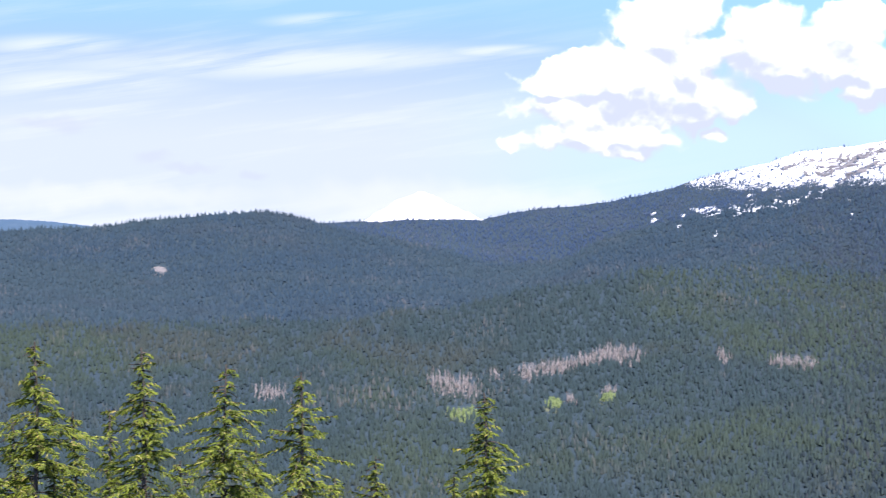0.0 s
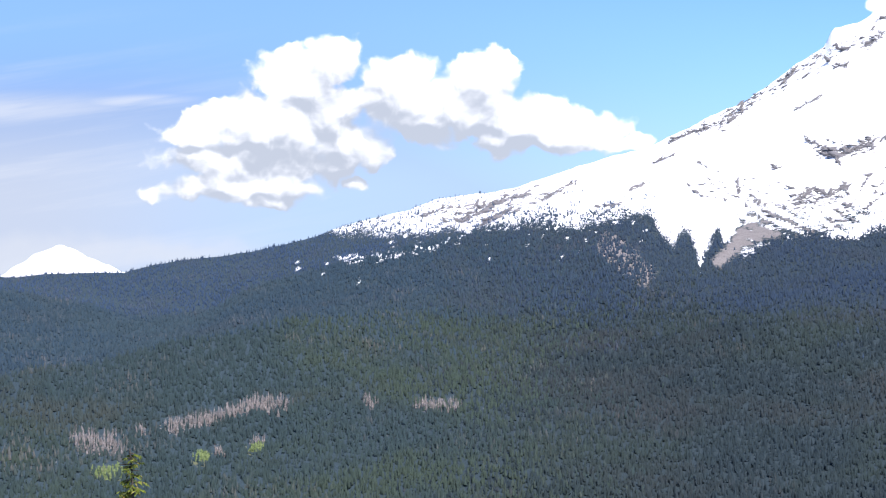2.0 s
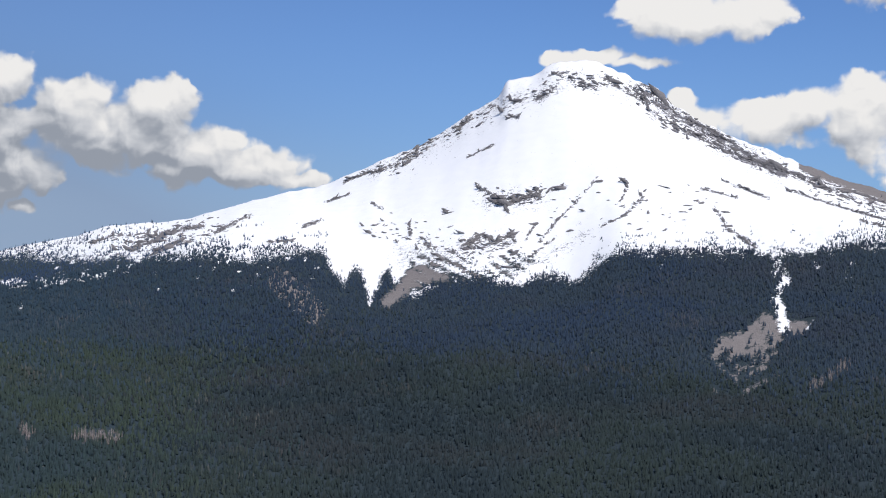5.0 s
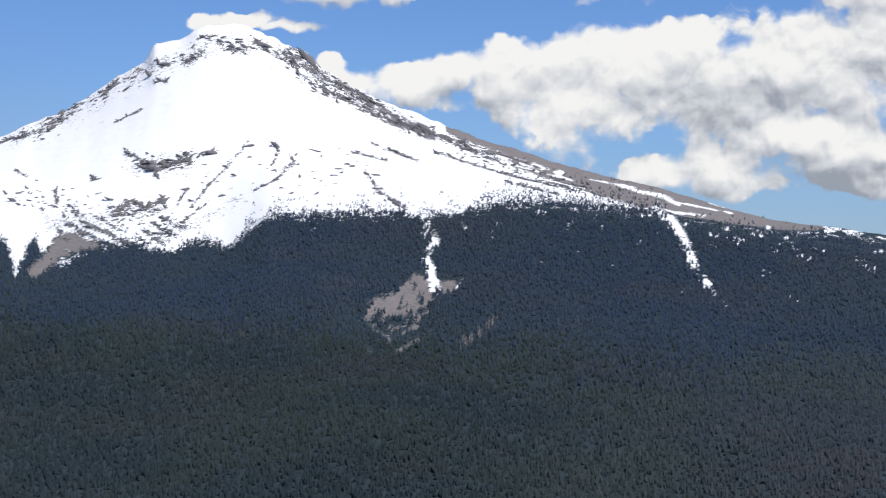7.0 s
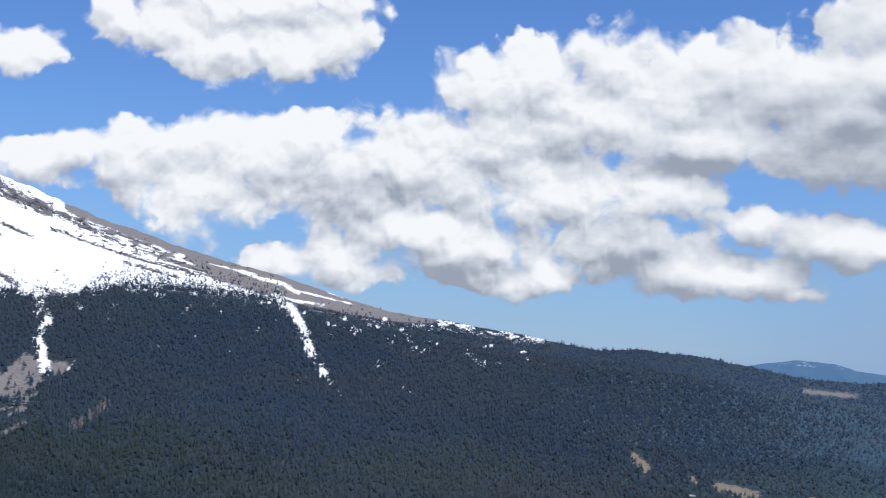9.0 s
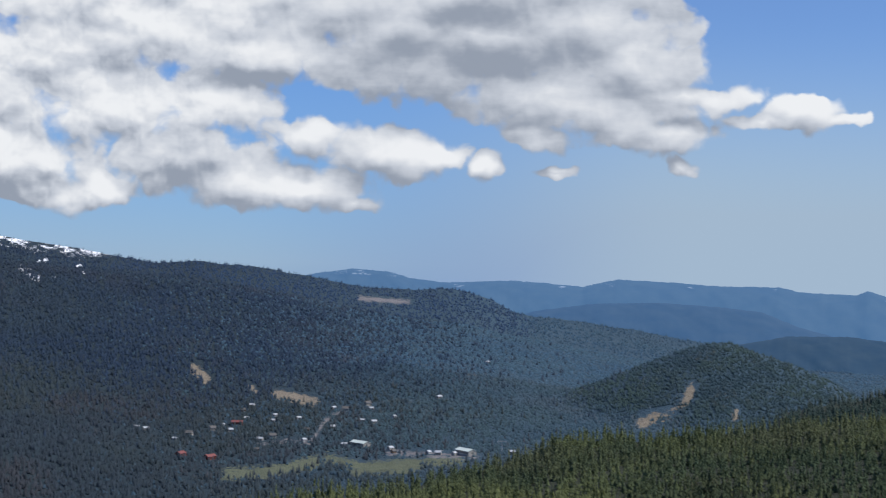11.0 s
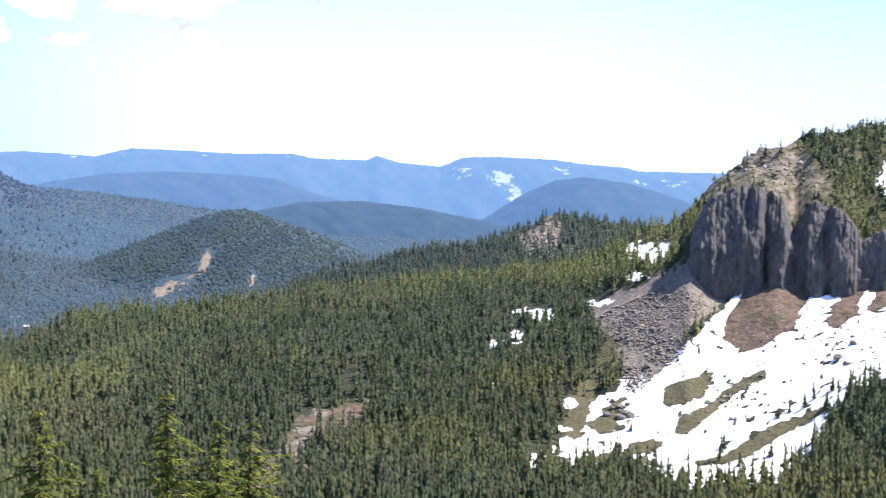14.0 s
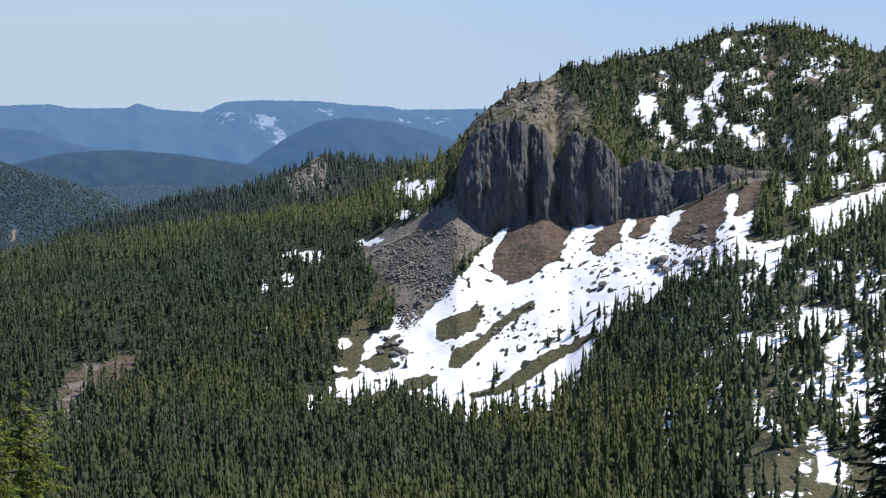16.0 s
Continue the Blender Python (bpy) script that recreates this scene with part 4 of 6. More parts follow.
under = np.maximum(under, np.clip(0.0 + 1.3 * fbm(AA * 2.2, EL * 3.4 + AA * 0.5, 4, 67, 0.6), 0, 0.8) * np.clip((AA - 95) / 1.5, 0, 1) * between(ROW_BROW + 2, ROW_NEAR))
under = np.maximum(under, np.clip(0.38 + 1.2 * fbm(AA * 1.1 - EL * 0.8, EL * 1.8 + AA * 0.8, 4, 69), 0, 0.9) * np.clip((AA - 97) / 2, 0, 1) * (EL < -6) * (EL > -12.4) * between(ROW_BOWL, ROW_FOOT))
hsnow = np.maximum(hsnow, hill * np.maximum(snowfields, under))
hsnow = np.maximum(hsnow, between(ROW_DROP, ROW_BASIN) * np.maximum(np.maximum(patch(101.7, -13.6, 0.9, 0.12), patch(103.4, -13.3, 0.7, 0.16)), np.maximum(patch(101.6, -14.2, 1.5, 0.14), patch(98.7, -14.2, 0.5, 0.12))))
snow = np.maximum(snow, hsnow)
face = between(ROW_FOOT, ROW_BROW - 2) * wall[None, :]
top_rock = between(ROW_BROW, ROW_NEAR) * np.clip(np.minimum((AA - 89.2) * 3, (94.2 - AA) * 2), 0, 1) * np.clip((np.interp(AA, [89, 92.5, 94.2], [2, 0.4, -1.4]) - EL) * 3, 0, 1)
rock_face = face * np.clip((np.degrees(np.arctan2(Z, R)) + 6) * 2, 0, 1)
knob_rock = between(ROW_GAP, ROW_KNOB + 1) * np.clip(0.75 + 1.2 * fbm(AA * 4, EL * 5, 3, 137, 0.6), 0, 1) * np.maximum(patch(83.9, -3.55, 0.75, 0.55), patch(84.3, -3.1, 0.45, 0.5))
scar_near = hill * 0.9 * np.maximum(stroke(0.3, 73.6, -13.1, 74.3, -12.1, 75.0, -11.0, 75.9, -9.9), 0.5 * stroke(0.4, 75.8, -9.95, 76.9, -9.4, 78.0, -8.85))
scar_near = np.clip(scar_near * (0.8 + 1.3 * fbm(X / 10, Y / 10, 4, 117, 0.65)), 0, 1)
stone = np.maximum(np.maximum(talus, rock_face), np.maximum(np.maximum(knob_rock, 0.5 * top_rock), 0.3 * scar_near))
bank = between(ROW_DROP, ROW_BASIN) * patch(101.5, -14.0, 3.2, 1.0)
bare_bank = bank * 1.0
scrub = np.maximum(np.maximum(np.maximum(green, bank), between(ROW_DROP, ROW_FOOT) * 0.5 * np.clip((AA - 95) / 3, 0, 1)), np.maximum(0.65 * top_rock, between(ROW_BROW, ROW_NEAR) * 0.6 * (AA > 90)))
scar_bed = hill * stroke(0.5, 73.6, -13.1, 75.0, -11.0, 76.4, -9.8, 78.0, -8.95)
red = np.maximum(red, np.clip(scar_bed * (0.34 + 1.3 * fbm(X / 14, Y / 14, 3, 133)), 0, 0.8))
scrub = np.maximum(scrub, 0.75 * scar_bed)
stone = np.maximum(stone, np.clip(scar_bed * (0.25 + 1.5 * fbm(X / 9, Y / 9, 3, 135)), 0, 0.8))
scrub = np.maximum(scrub, 0.8 * scar_near)
earth = np.maximum(earth, np.maximum(0.36 * top_rock, between(ROW_BROW, ROW_NEAR) * (AA > 92) * np.clip(0.2 + 0.8 * fbm(AA * 2.5, EL * 4, 3, 161), 0, 0.5)))
snow = snow * (1 - face)
bare = np.maximum.reduce([bare_bank, np.clip(snow * 1.3 - 0.25, 0, 1), ash, earth, meadow, talus, red, green * 0.8, face, rock, top_rock * 0.8, knob_rock, scar_near * 0.6, hill * 0.9 * stroke(0.4, 72.9, -14.4, 73.9, -12.7)])
bare = np.maximum(bare, np.clip(1.6 * np.maximum(basin, 0.9 * field), 0, 1) * (1 - 0.45 * strip))
bare = np.maximum(bare, 0.34 * scar_bed)
bare = np.maximum(bare, hill * np.clip(1.4 * np.maximum(talus, red), 0, 1))
bare = np.where((hill > 0) & (AA > 79) & (AA < 85.6) & (EL > -9), np.minimum(bare, 0.42), bare)
bare = np.maximum(bare, hill * np.where(AA > 90, 1.0, 0.5) * np.clip(1.8 * snowfields - 0.3, 0, 1))
bare[:ROW_DROP + 4] = 1
# open stands with snow showing between the trunks, east of the basin
bare = np.maximum(bare, between(ROW_BOWL, ROW_FOOT) * np.clip((AA - 96.5) / 3, 0, 1) * (EL < -6.6) * np.clip(0.4 + 0.9 * fbm(AA * 1.6 + EL, EL * 2.4 - AA, 3, 81), 0, 0.6))
bare = np.maximum(bare, between(ROW_BROW, ROW_GAP) * np.clip((AA - 93) / 2, 0, 1) * np.clip(0.25 + 0.9 * fbm(AA * 1.3, EL * 2, 3, 83), 0, 0.6))
bare = np.where((mount > 0) & (AA > 28.6) & (AA < 53), np.clip(0.36 + (EL - tree_line) * 0.75 + 0.8 * fbm(AA * 3, EL * 6, 3, 89), 0, 1) * np.clip((EL - tree_line + 0.75) * 3, 0, 1), bare)
bare = np.maximum(bare, low * np.clip(1.4 * np.maximum(ash, earth), 0, 0.72))
bare = np.maximum(bare, mount * shoulder * 0.9)
bare = np.maximum(bare, 1.2 * chute * between(ROW_WOOD, ROW_BEHIND))
bare = np.where((mount > 0) & (AA > 8) & (AA < 19.5), np.clip(0.12 + (EL - tree_line) * 0.8 + 0.9 * fbm(AA * 2.4, EL * 4, 3, 87), 0, np.interp(AA, [8, 11, 13, 15.5, 18], [0.28, 0.42, 0.56, 0.72, 1])), bare)


def grid_mesh(name, X, Y, Z, material, covers=None):
    n, m = X.shape
    me = bpy.data.meshes.new(name)
    co = np.stack([X, Y, Z], -1).reshape(-1, 3).astype(np.float32)
    i = np.arange(n * m).reshape(n, m)
    q = np.stack([i[:-1, :-1], i[:-1, 1:], i[1:, 1:], i[1:, :-1]], -1).reshape(-1, 4).astype(np.int32)
    fill_mesh(me, co, q)
    me.polygons.foreach_set("use_smooth", np.ones(len(q), bool))
    for key, v in (covers or {}).items():
        me.attributes.new(key, "FLOAT", "POINT").data.foreach_set("value", np.clip(v, 0, 1).astype(np.float32).ravel())
    me.materials.append(material)
    return new(name, me)


def fill_mesh(me, co, faces):
    k = faces.shape[1]
    me.vertices.add(len(co))
    me.vertices.foreach_set("co", np.asarray(co, np.float32).ravel())
    me.loops.add(faces.size)
    me.loops.foreach_set("vertex_index", np.asarray(faces, np.int32).ravel())
    me.polygons.add(len(faces))
    me.polygons.foreach_set("loop_start", np.arange(0, faces.size, k, dtype=np.int32))
    me.polygons.foreach_set("loop_total", np.full(len(faces), k, np.int32))
    me.update(calc_edges=True)
    me.validate()


# the last two masks lay the haze tint over the far floor
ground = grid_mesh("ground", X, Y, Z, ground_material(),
                   dict(snow=snow, rock=rock, ash=ash, stone=stone, scrub=scrub, red=red, meadow=meadow, earth=earth, hazed_floor=between(ROW_KNOB + 2, ROW_END), hazed_vale=between(ROW_KNOB + 2, ROW_END) * np.maximum(np.clip((AA - 56) / 9, 0, 1), 0.3 * np.clip((18 - AA) / 12, 0, 1))))
tagged(ground, "forested mountain land with snowfields, bare rock and a valley", "terrain", kind="structure")
# the sheet goes on to the horizon
edge = grid_mesh("ground_far", np.stack([X[-1], X[-1] * 12]), np.stack([Y[-1], Y[-1] * 12]), np.stack([Z[-1] - 2, Z[-1] - 400]), ground.data.materials[0])
tagged(edge, "far forested lowland reaching the horizon", "terrain", kind="structure")

# ------------------------------------------------------------------ forests
RNG = np.random.default_rng(7)


def conifers(pts, height, width, tiers, sides, rng, ragged=0.35, star=0.0):
    """Joined spires: each a stack of ragged skirts round a stem."""
    n = len(pts)
    verts, tris = [], []
    per = tiers * (sides + 1)
    turn = rng.uniform(0, 6.28, n)
    lean = rng.normal(0, 0.03, (n, 2))
    for k in range(tiers):
        f0, f1 = 1 - k / tiers * 0.92, max(0.03, 1 - (k + (1.75 if tiers < 5 else 1.35)) / tiers)
        if k == 0:
            f0 = 1.0
        rad = 0.5 * width * (1 - f1) ** (0.8 if tiers < 5 else 0.95)
        apex = np.stack([pts[:, 0] + lean[:, 0] * height * f0, pts[:, 1] + lean[:, 1] * height * f0, pts[:, 2] + height * f0], 1)
        verts.append(apex)
        for s in range(sides):
            a = turn + 6.283 * s / sides + k * 0.7
            rr = rad * (1 + ragged * rng.uniform(-1, 1, n)) * (1 + star * (1 - 2 * (s % 2)))
            zz = pts[:, 2] + height * (f1 + rng.uniform(-0.5, 0.5, n) * 0.5 / tiers)
            verts.append(np.stack([pts[:, 0] + rr * np.cos(a) + lean[:, 0] * height * f1, pts[:, 1] + rr * np.sin(a) + lean[:, 1] * height * f1, zz], 1))
        b = k * (sides + 1)
        for s in range(sides):
            tris.append((b, b + 1 + s, b + 1 + (s + 1) % sides))
    co = np.stack(verts, 1).reshape(-1, 3)
    f = (np.array(tris)[None] + (np.arange(n) * per)[:, None, None]).reshape(-1, 3)
    return co, f


top = np.maximum.accumulate(EL, axis=0)


def scatter(lo, hi, a0, a1, height, width, share, rng, hidden=0.12):
    """Spots for trees: as dense as the stand looks from the ridge; a thin stand on the slopes that face away."""
    j0, j1 = np.searchsorted(BEARINGS, [a0, a1])
    rise = np.clip(EL[lo + 1:hi + 1, j0:j1] - np.maximum(top[lo:hi, j0:j1], EL[lo:hi, j0:j1]), 0, None)
    flat = np.clip(np.hypot(X[lo + 1:hi + 1, j0:j1] - X[lo:hi, j0:j1], Y[lo + 1:hi + 1, j0:j1] - Y[lo:hi, j0:j1]), 0, 60)
    r = R[lo:hi, j0:j1]
    size = np.degrees(height / r) * np.degrees(width / r) * share
    want = rise * 0.125 / size + hidden * flat * r * 0.0022 / (width * width * 2.2)
    want *= np.clip(1.15 - 1.6 * bare[lo:hi, j0:j1], 0, 1)
    n = rng.poisson(want)
    i, j = np.nonzero(n)
    rep = n[i, j]
    i, j = np.repeat(i, rep) + lo, np.repeat(j, rep) + j0
    u, v = rng.random(len(i)), rng.random(len(i))

    def at(F):
        return (F[i, j] * (1 - u) + F[i + 1, j] * u) * (1 - v) + (F[i, j + 1] * (1 - u) + F[i + 1, j + 1] * u) * v
    return np.stack([at(X), at(Y), at(Z)], 1)


def stand(name, pts, height, width, tiers, sides, material, label, rng, ragged=0.35, star=0.0):
    h = height * (0.35 + 0.85 * rng.beta(2.6, 2.0, len(pts)))
    far = np.hypot(pts[:, 0], pts[:, 1])
    room = np.interp(np.degrees(np.arctan2(pts[:, 0], pts[:, 1])), TREE_A, TREE_E) - np.degrees(np.arctan2(pts[:, 2], far))
    h = h * np.where(far > 2400, np.clip(0.6 + 0.9 * room, np.interp(pts[:, 0] / far, [0.28, 0.36], [0.8, 0.5]), 1), 1)  # stunted towards the tree line
    w = width * rng.uniform(0.75, 1.2, len(pts)) * (h / height) ** (0.6 if tiers < 5 else 0.85)
    co, f = conifers(pts - np.array([0, 0, 0.3]), h, w, tiers, sides, rng, ragged, star)
    me = bpy.data.meshes.new(name)
    fill_mesh(me, co, f)
    me.polygons.foreach_set("use_smooth", np.ones(len(me.polygons), bool))
    me.materials.append(material)
    return tagged(new(name, me), label, "forest", kind="stuff")


NEAR_GREEN = foliage("near_needles", rgb(0.09942, 0.137, 0.07901), rgb(0.1995, 0.2255, 0.09566), rgb(0.1493, 0.1726, 0.09812), rgb(0.172, 0.165, 0.125), 170, 0.55)
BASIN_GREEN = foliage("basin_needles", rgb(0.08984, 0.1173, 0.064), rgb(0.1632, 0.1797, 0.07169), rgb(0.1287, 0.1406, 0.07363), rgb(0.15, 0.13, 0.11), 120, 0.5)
RIDGE_GREEN = foliage("ridge_needles", rgb(0.0546, 0.091, 0.07917), rgb(0.0806, 0.1144, 0.0819), rgb(0.0715, 0.0988, 0.08463), rgb(0.11, 0.105, 0.098), 200)
# far stands: the blue of distance haze is put into the needle colours
WEST_HAZE = foliage("west_ridge_hazed_needles", rgb(0.0419, 0.0759, 0.114), rgb(0.0496, 0.0828, 0.109), rgb(0.0525, 0.0789, 0.106), rgb(0.12, 0.128, 0.14), 380)
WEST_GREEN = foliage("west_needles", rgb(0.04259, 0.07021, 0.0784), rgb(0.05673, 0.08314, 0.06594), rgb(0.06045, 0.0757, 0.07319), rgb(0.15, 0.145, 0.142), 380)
FAR_HAZE = foliage("high_forest_hazed_needles", rgb(0.04008, 0.06705, 0.1158), rgb(0.04699, 0.07391, 0.1073), rgb(0.05252, 0.07124, 0.1045), rgb(0.1, 0.105, 0.12), 420)
# cloud shade at the mountain's foot is put into this darker needle colour
FAR_SHADED = foliage("far_shaded_needles", rgb(0.03161, 0.05018, 0.06245), rgb(0.04082, 0.06104, 0.06091), rgb(0.04482, 0.05699, 0.06544), rgb(0.085, 0.085, 0.088), 420)
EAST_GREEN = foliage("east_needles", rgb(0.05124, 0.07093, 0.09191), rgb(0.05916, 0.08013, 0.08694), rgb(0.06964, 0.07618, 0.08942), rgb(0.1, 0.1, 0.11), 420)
HIGH_HAZE = foliage("high_hazed_needles", rgb(0.0483, 0.0848, 0.157), rgb(0.0567, 0.0933, 0.157), rgb(0.063, 0.0933, 0.146), rgb(0.12, 0.13, 0.15), 300)
VALLEY_HAZE = foliage("valley_hazed_needles", rgb(0.0609, 0.11, 0.155), rgb(0.0723, 0.12, 0.145), rgb(0.077, 0.114, 0.144), rgb(0.12, 0.14, 0.155), 380)
SHOULDER_HAZE = foliage("shoulder_hazed_needles", rgb(0.05, 0.092, 0.172), rgb(0.056, 0.098, 0.17), rgb(0.06, 0.098, 0.165), rgb(0.11, 0.13, 0.16), 300)
VALE_HAZE = foliage("far_valley_hazed_needles", rgb(0.0792, 0.149, 0.22), rgb(0.0888, 0.159, 0.217), rgb(0.0936, 0.154, 0.212), rgb(0.11, 0.14, 0.165), 380)
CONE_GREEN = foliage("cone_hazed_needles", rgb(0.04838, 0.08694, 0.1096), rgb(0.06394, 0.1031, 0.09689), rgb(0.0581, 0.0931, 0.1018), rgb(0.09, 0.1, 0.09), 160)

p = scatter(ROW_BROW, ROW_NEAR + 4, 88.6, 105.5, 7.5, 2.4, 0.09, RNG)
stand("hilltop_forest", p, 5.9, 2.5, 6, 4, NEAR_GREEN, "low green conifers on the hill above the cliff", RNG, 0.75, 0.4)
p = np.concatenate([scatter(ROW_BOWL, ROW_BROW, 54, 105.5, 13.5, 3.4, 0.085, RNG), scatter(ROW_BROW, ROW_NEAR + 4, 54, 88.6, 9.5, 2.7, 0.085, RNG)])
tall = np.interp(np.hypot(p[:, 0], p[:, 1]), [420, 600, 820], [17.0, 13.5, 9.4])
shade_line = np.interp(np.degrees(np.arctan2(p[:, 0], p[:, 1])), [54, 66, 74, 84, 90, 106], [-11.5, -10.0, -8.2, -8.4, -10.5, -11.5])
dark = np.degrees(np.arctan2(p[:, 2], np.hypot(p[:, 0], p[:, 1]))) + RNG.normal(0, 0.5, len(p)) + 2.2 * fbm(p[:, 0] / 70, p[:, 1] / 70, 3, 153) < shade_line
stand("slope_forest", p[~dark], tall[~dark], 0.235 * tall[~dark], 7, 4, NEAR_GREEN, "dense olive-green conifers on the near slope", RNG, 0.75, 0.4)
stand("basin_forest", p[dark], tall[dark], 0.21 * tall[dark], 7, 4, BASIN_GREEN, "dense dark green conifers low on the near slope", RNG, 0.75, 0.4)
p = scatter(ROW_GAP, ROW_KNOB + 3, 70, 90, 10, 3.0, 0.15, RNG)
stand("ridge_forest", p, 9.5, 2.6, 4, 5, RIDGE_GREEN, "dark conifers on a low ridge", RNG)
p = np.concatenate([scatter(ROW_PLAIN - 3, ROW_MID, -19, 106, 10, 3.0, 0.23, RNG, 0.02), scatter(ROW_PLAIN - 3, ROW_MID, 57, 82, 10, 3.0, 0.36, RNG, 0.02)])
far = np.hypot(p[:, 0], p[:, 1])
pa = np.degrees(np.arctan2(p[:, 0], p[:, 1]))
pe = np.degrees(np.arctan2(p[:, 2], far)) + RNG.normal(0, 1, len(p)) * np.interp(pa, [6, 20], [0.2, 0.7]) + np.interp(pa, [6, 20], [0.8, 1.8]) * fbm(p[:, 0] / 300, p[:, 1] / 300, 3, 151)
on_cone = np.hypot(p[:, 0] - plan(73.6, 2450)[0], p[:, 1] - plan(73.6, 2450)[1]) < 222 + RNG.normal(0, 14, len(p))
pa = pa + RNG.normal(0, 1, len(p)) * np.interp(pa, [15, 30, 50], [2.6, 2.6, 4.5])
# zones that let the painted haze tint and darkness differ
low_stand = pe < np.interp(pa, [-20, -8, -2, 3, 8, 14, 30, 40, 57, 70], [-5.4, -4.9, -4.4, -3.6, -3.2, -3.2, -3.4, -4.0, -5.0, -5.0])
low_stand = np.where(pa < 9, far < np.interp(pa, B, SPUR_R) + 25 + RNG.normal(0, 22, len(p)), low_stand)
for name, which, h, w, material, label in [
        ("west_ridge_forest", (pa < 15) & ~low_stand, 9.0, 4.0, WEST_HAZE, "conifer forest on the western ridge, tinted blue for haze"),
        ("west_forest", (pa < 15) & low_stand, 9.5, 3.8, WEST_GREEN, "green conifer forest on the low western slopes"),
        ("mountain_forest", (pa >= 15) & (pa < 59) & ~low_stand, 9.0, 4.0, FAR_HAZE, "dark conifer forest below the snow, tinted blue for haze"),
        ("foothill_forest", (pa >= 15) & (pa < 41) & low_stand, 9.5, 3.8, FAR_SHADED, "green conifer forest at the mountain's foot, darkened as under cloud"),
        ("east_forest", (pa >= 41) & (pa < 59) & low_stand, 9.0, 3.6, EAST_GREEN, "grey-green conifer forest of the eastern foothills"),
        ("far_valley_forest", (pa >= 60) & ~on_cone & (far > 2560), 4.0, 4.8, VALE_HAZE, "forest on the far valley floor, tinted pale blue for haze"),
        ("valley_forest", (pa >= 59) & ~on_cone & ((pa < 60) | (far <= 2560)), 4.6, 4.5, VALLEY_HAZE, "conifer forest of the valley, tinted blue-green for haze"),
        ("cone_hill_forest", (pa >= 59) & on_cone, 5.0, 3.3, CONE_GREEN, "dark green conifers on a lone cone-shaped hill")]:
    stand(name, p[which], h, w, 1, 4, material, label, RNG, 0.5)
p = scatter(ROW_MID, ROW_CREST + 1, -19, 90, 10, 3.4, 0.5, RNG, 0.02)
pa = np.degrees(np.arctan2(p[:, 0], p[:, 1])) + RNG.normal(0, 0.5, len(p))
stand("flank_forest", p[pa < 56], 9.5, 4.0, 2, 4, HIGH_HAZE, "dark conifers on the mountain's flanks", RNG)
stand("shoulder_forest", p[(pa >= 56) & (pa < 66.8)], 7.5, 4.4, 2, 4, SHOULDER_HAZE, "dark conifers on a rounded shoulder, tinted blue for haze", RNG)
stand("far_flank_forest", p[pa >= 66.8], 7.0, 4.4, 2, 4, VALE_HAZE, "conifers on the far side of the valley, tinted blue for haze", RNG)


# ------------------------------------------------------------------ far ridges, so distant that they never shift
def haze_glow_material(name, tone, share):
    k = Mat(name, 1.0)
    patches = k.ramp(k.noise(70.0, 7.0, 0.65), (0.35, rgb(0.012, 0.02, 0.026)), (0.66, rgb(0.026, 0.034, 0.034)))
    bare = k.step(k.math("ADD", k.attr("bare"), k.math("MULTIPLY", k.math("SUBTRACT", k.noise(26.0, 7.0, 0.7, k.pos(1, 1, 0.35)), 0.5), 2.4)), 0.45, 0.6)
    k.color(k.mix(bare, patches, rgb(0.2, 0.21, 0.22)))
    # emission stands in for blue airlight; the ridges themselves give no light
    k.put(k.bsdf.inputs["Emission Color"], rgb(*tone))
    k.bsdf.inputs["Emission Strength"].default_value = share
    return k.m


def far_ridge(name, r, crest_line, base_el, a0, a1, material, label, seed, bare_spots=(), rough=0.03):
    b = np.arange(a0, a1 + 0.01, 0.08)
    n = 26
    f = np.linspace(0, 1, n)[:, None]
    el = base_el + (crest_line(b) - base_el)[None, :] * np.sin(f * np.pi / 2) ** 0.9
    el = el + rough * fbm(b[None, :] * 1.6 + f * 2.5, f * 5 - b[None, :] * 0.9, 3, seed) * (1 - f ** 3) * 2
    el = el + 0.025 * fbm(b[None, :] * 9 + f * 0, f * 0 + b[None, :] * 0, 2, seed + 5)
    rr = r - 420 * (1 - f) + 30 * fbm(b[None, :] * 0.9 + f * 2, f * 3 + b[None, :] * 0.6, 3, seed + 9)
    back = rr[-1:] + 160, el[-1:] - 1.5
    rr, el = np.vstack([rr, back[0]]), np.vstack([el, back[1]])
    bb = np.radians(np.broadcast_to(b[None, :], rr.shape))
    bare = np.zeros(rr.shape)
    for a, e, ra, re, s in bare_spots:
        bare = np.maximum(bare, 0.8 * s * np.clip(1.7 - 1.2 * np.hypot((np.degrees(bb) - a) / ra, (el - e) / re), 0, 1))
    ob = grid_mesh(name, rr * np.sin(bb), rr * np.cos(bb), rr * np.tan(np.radians(el)), material, dict(bare=bare))
    return tagged(ob, label, "backdrop", kind="structure")


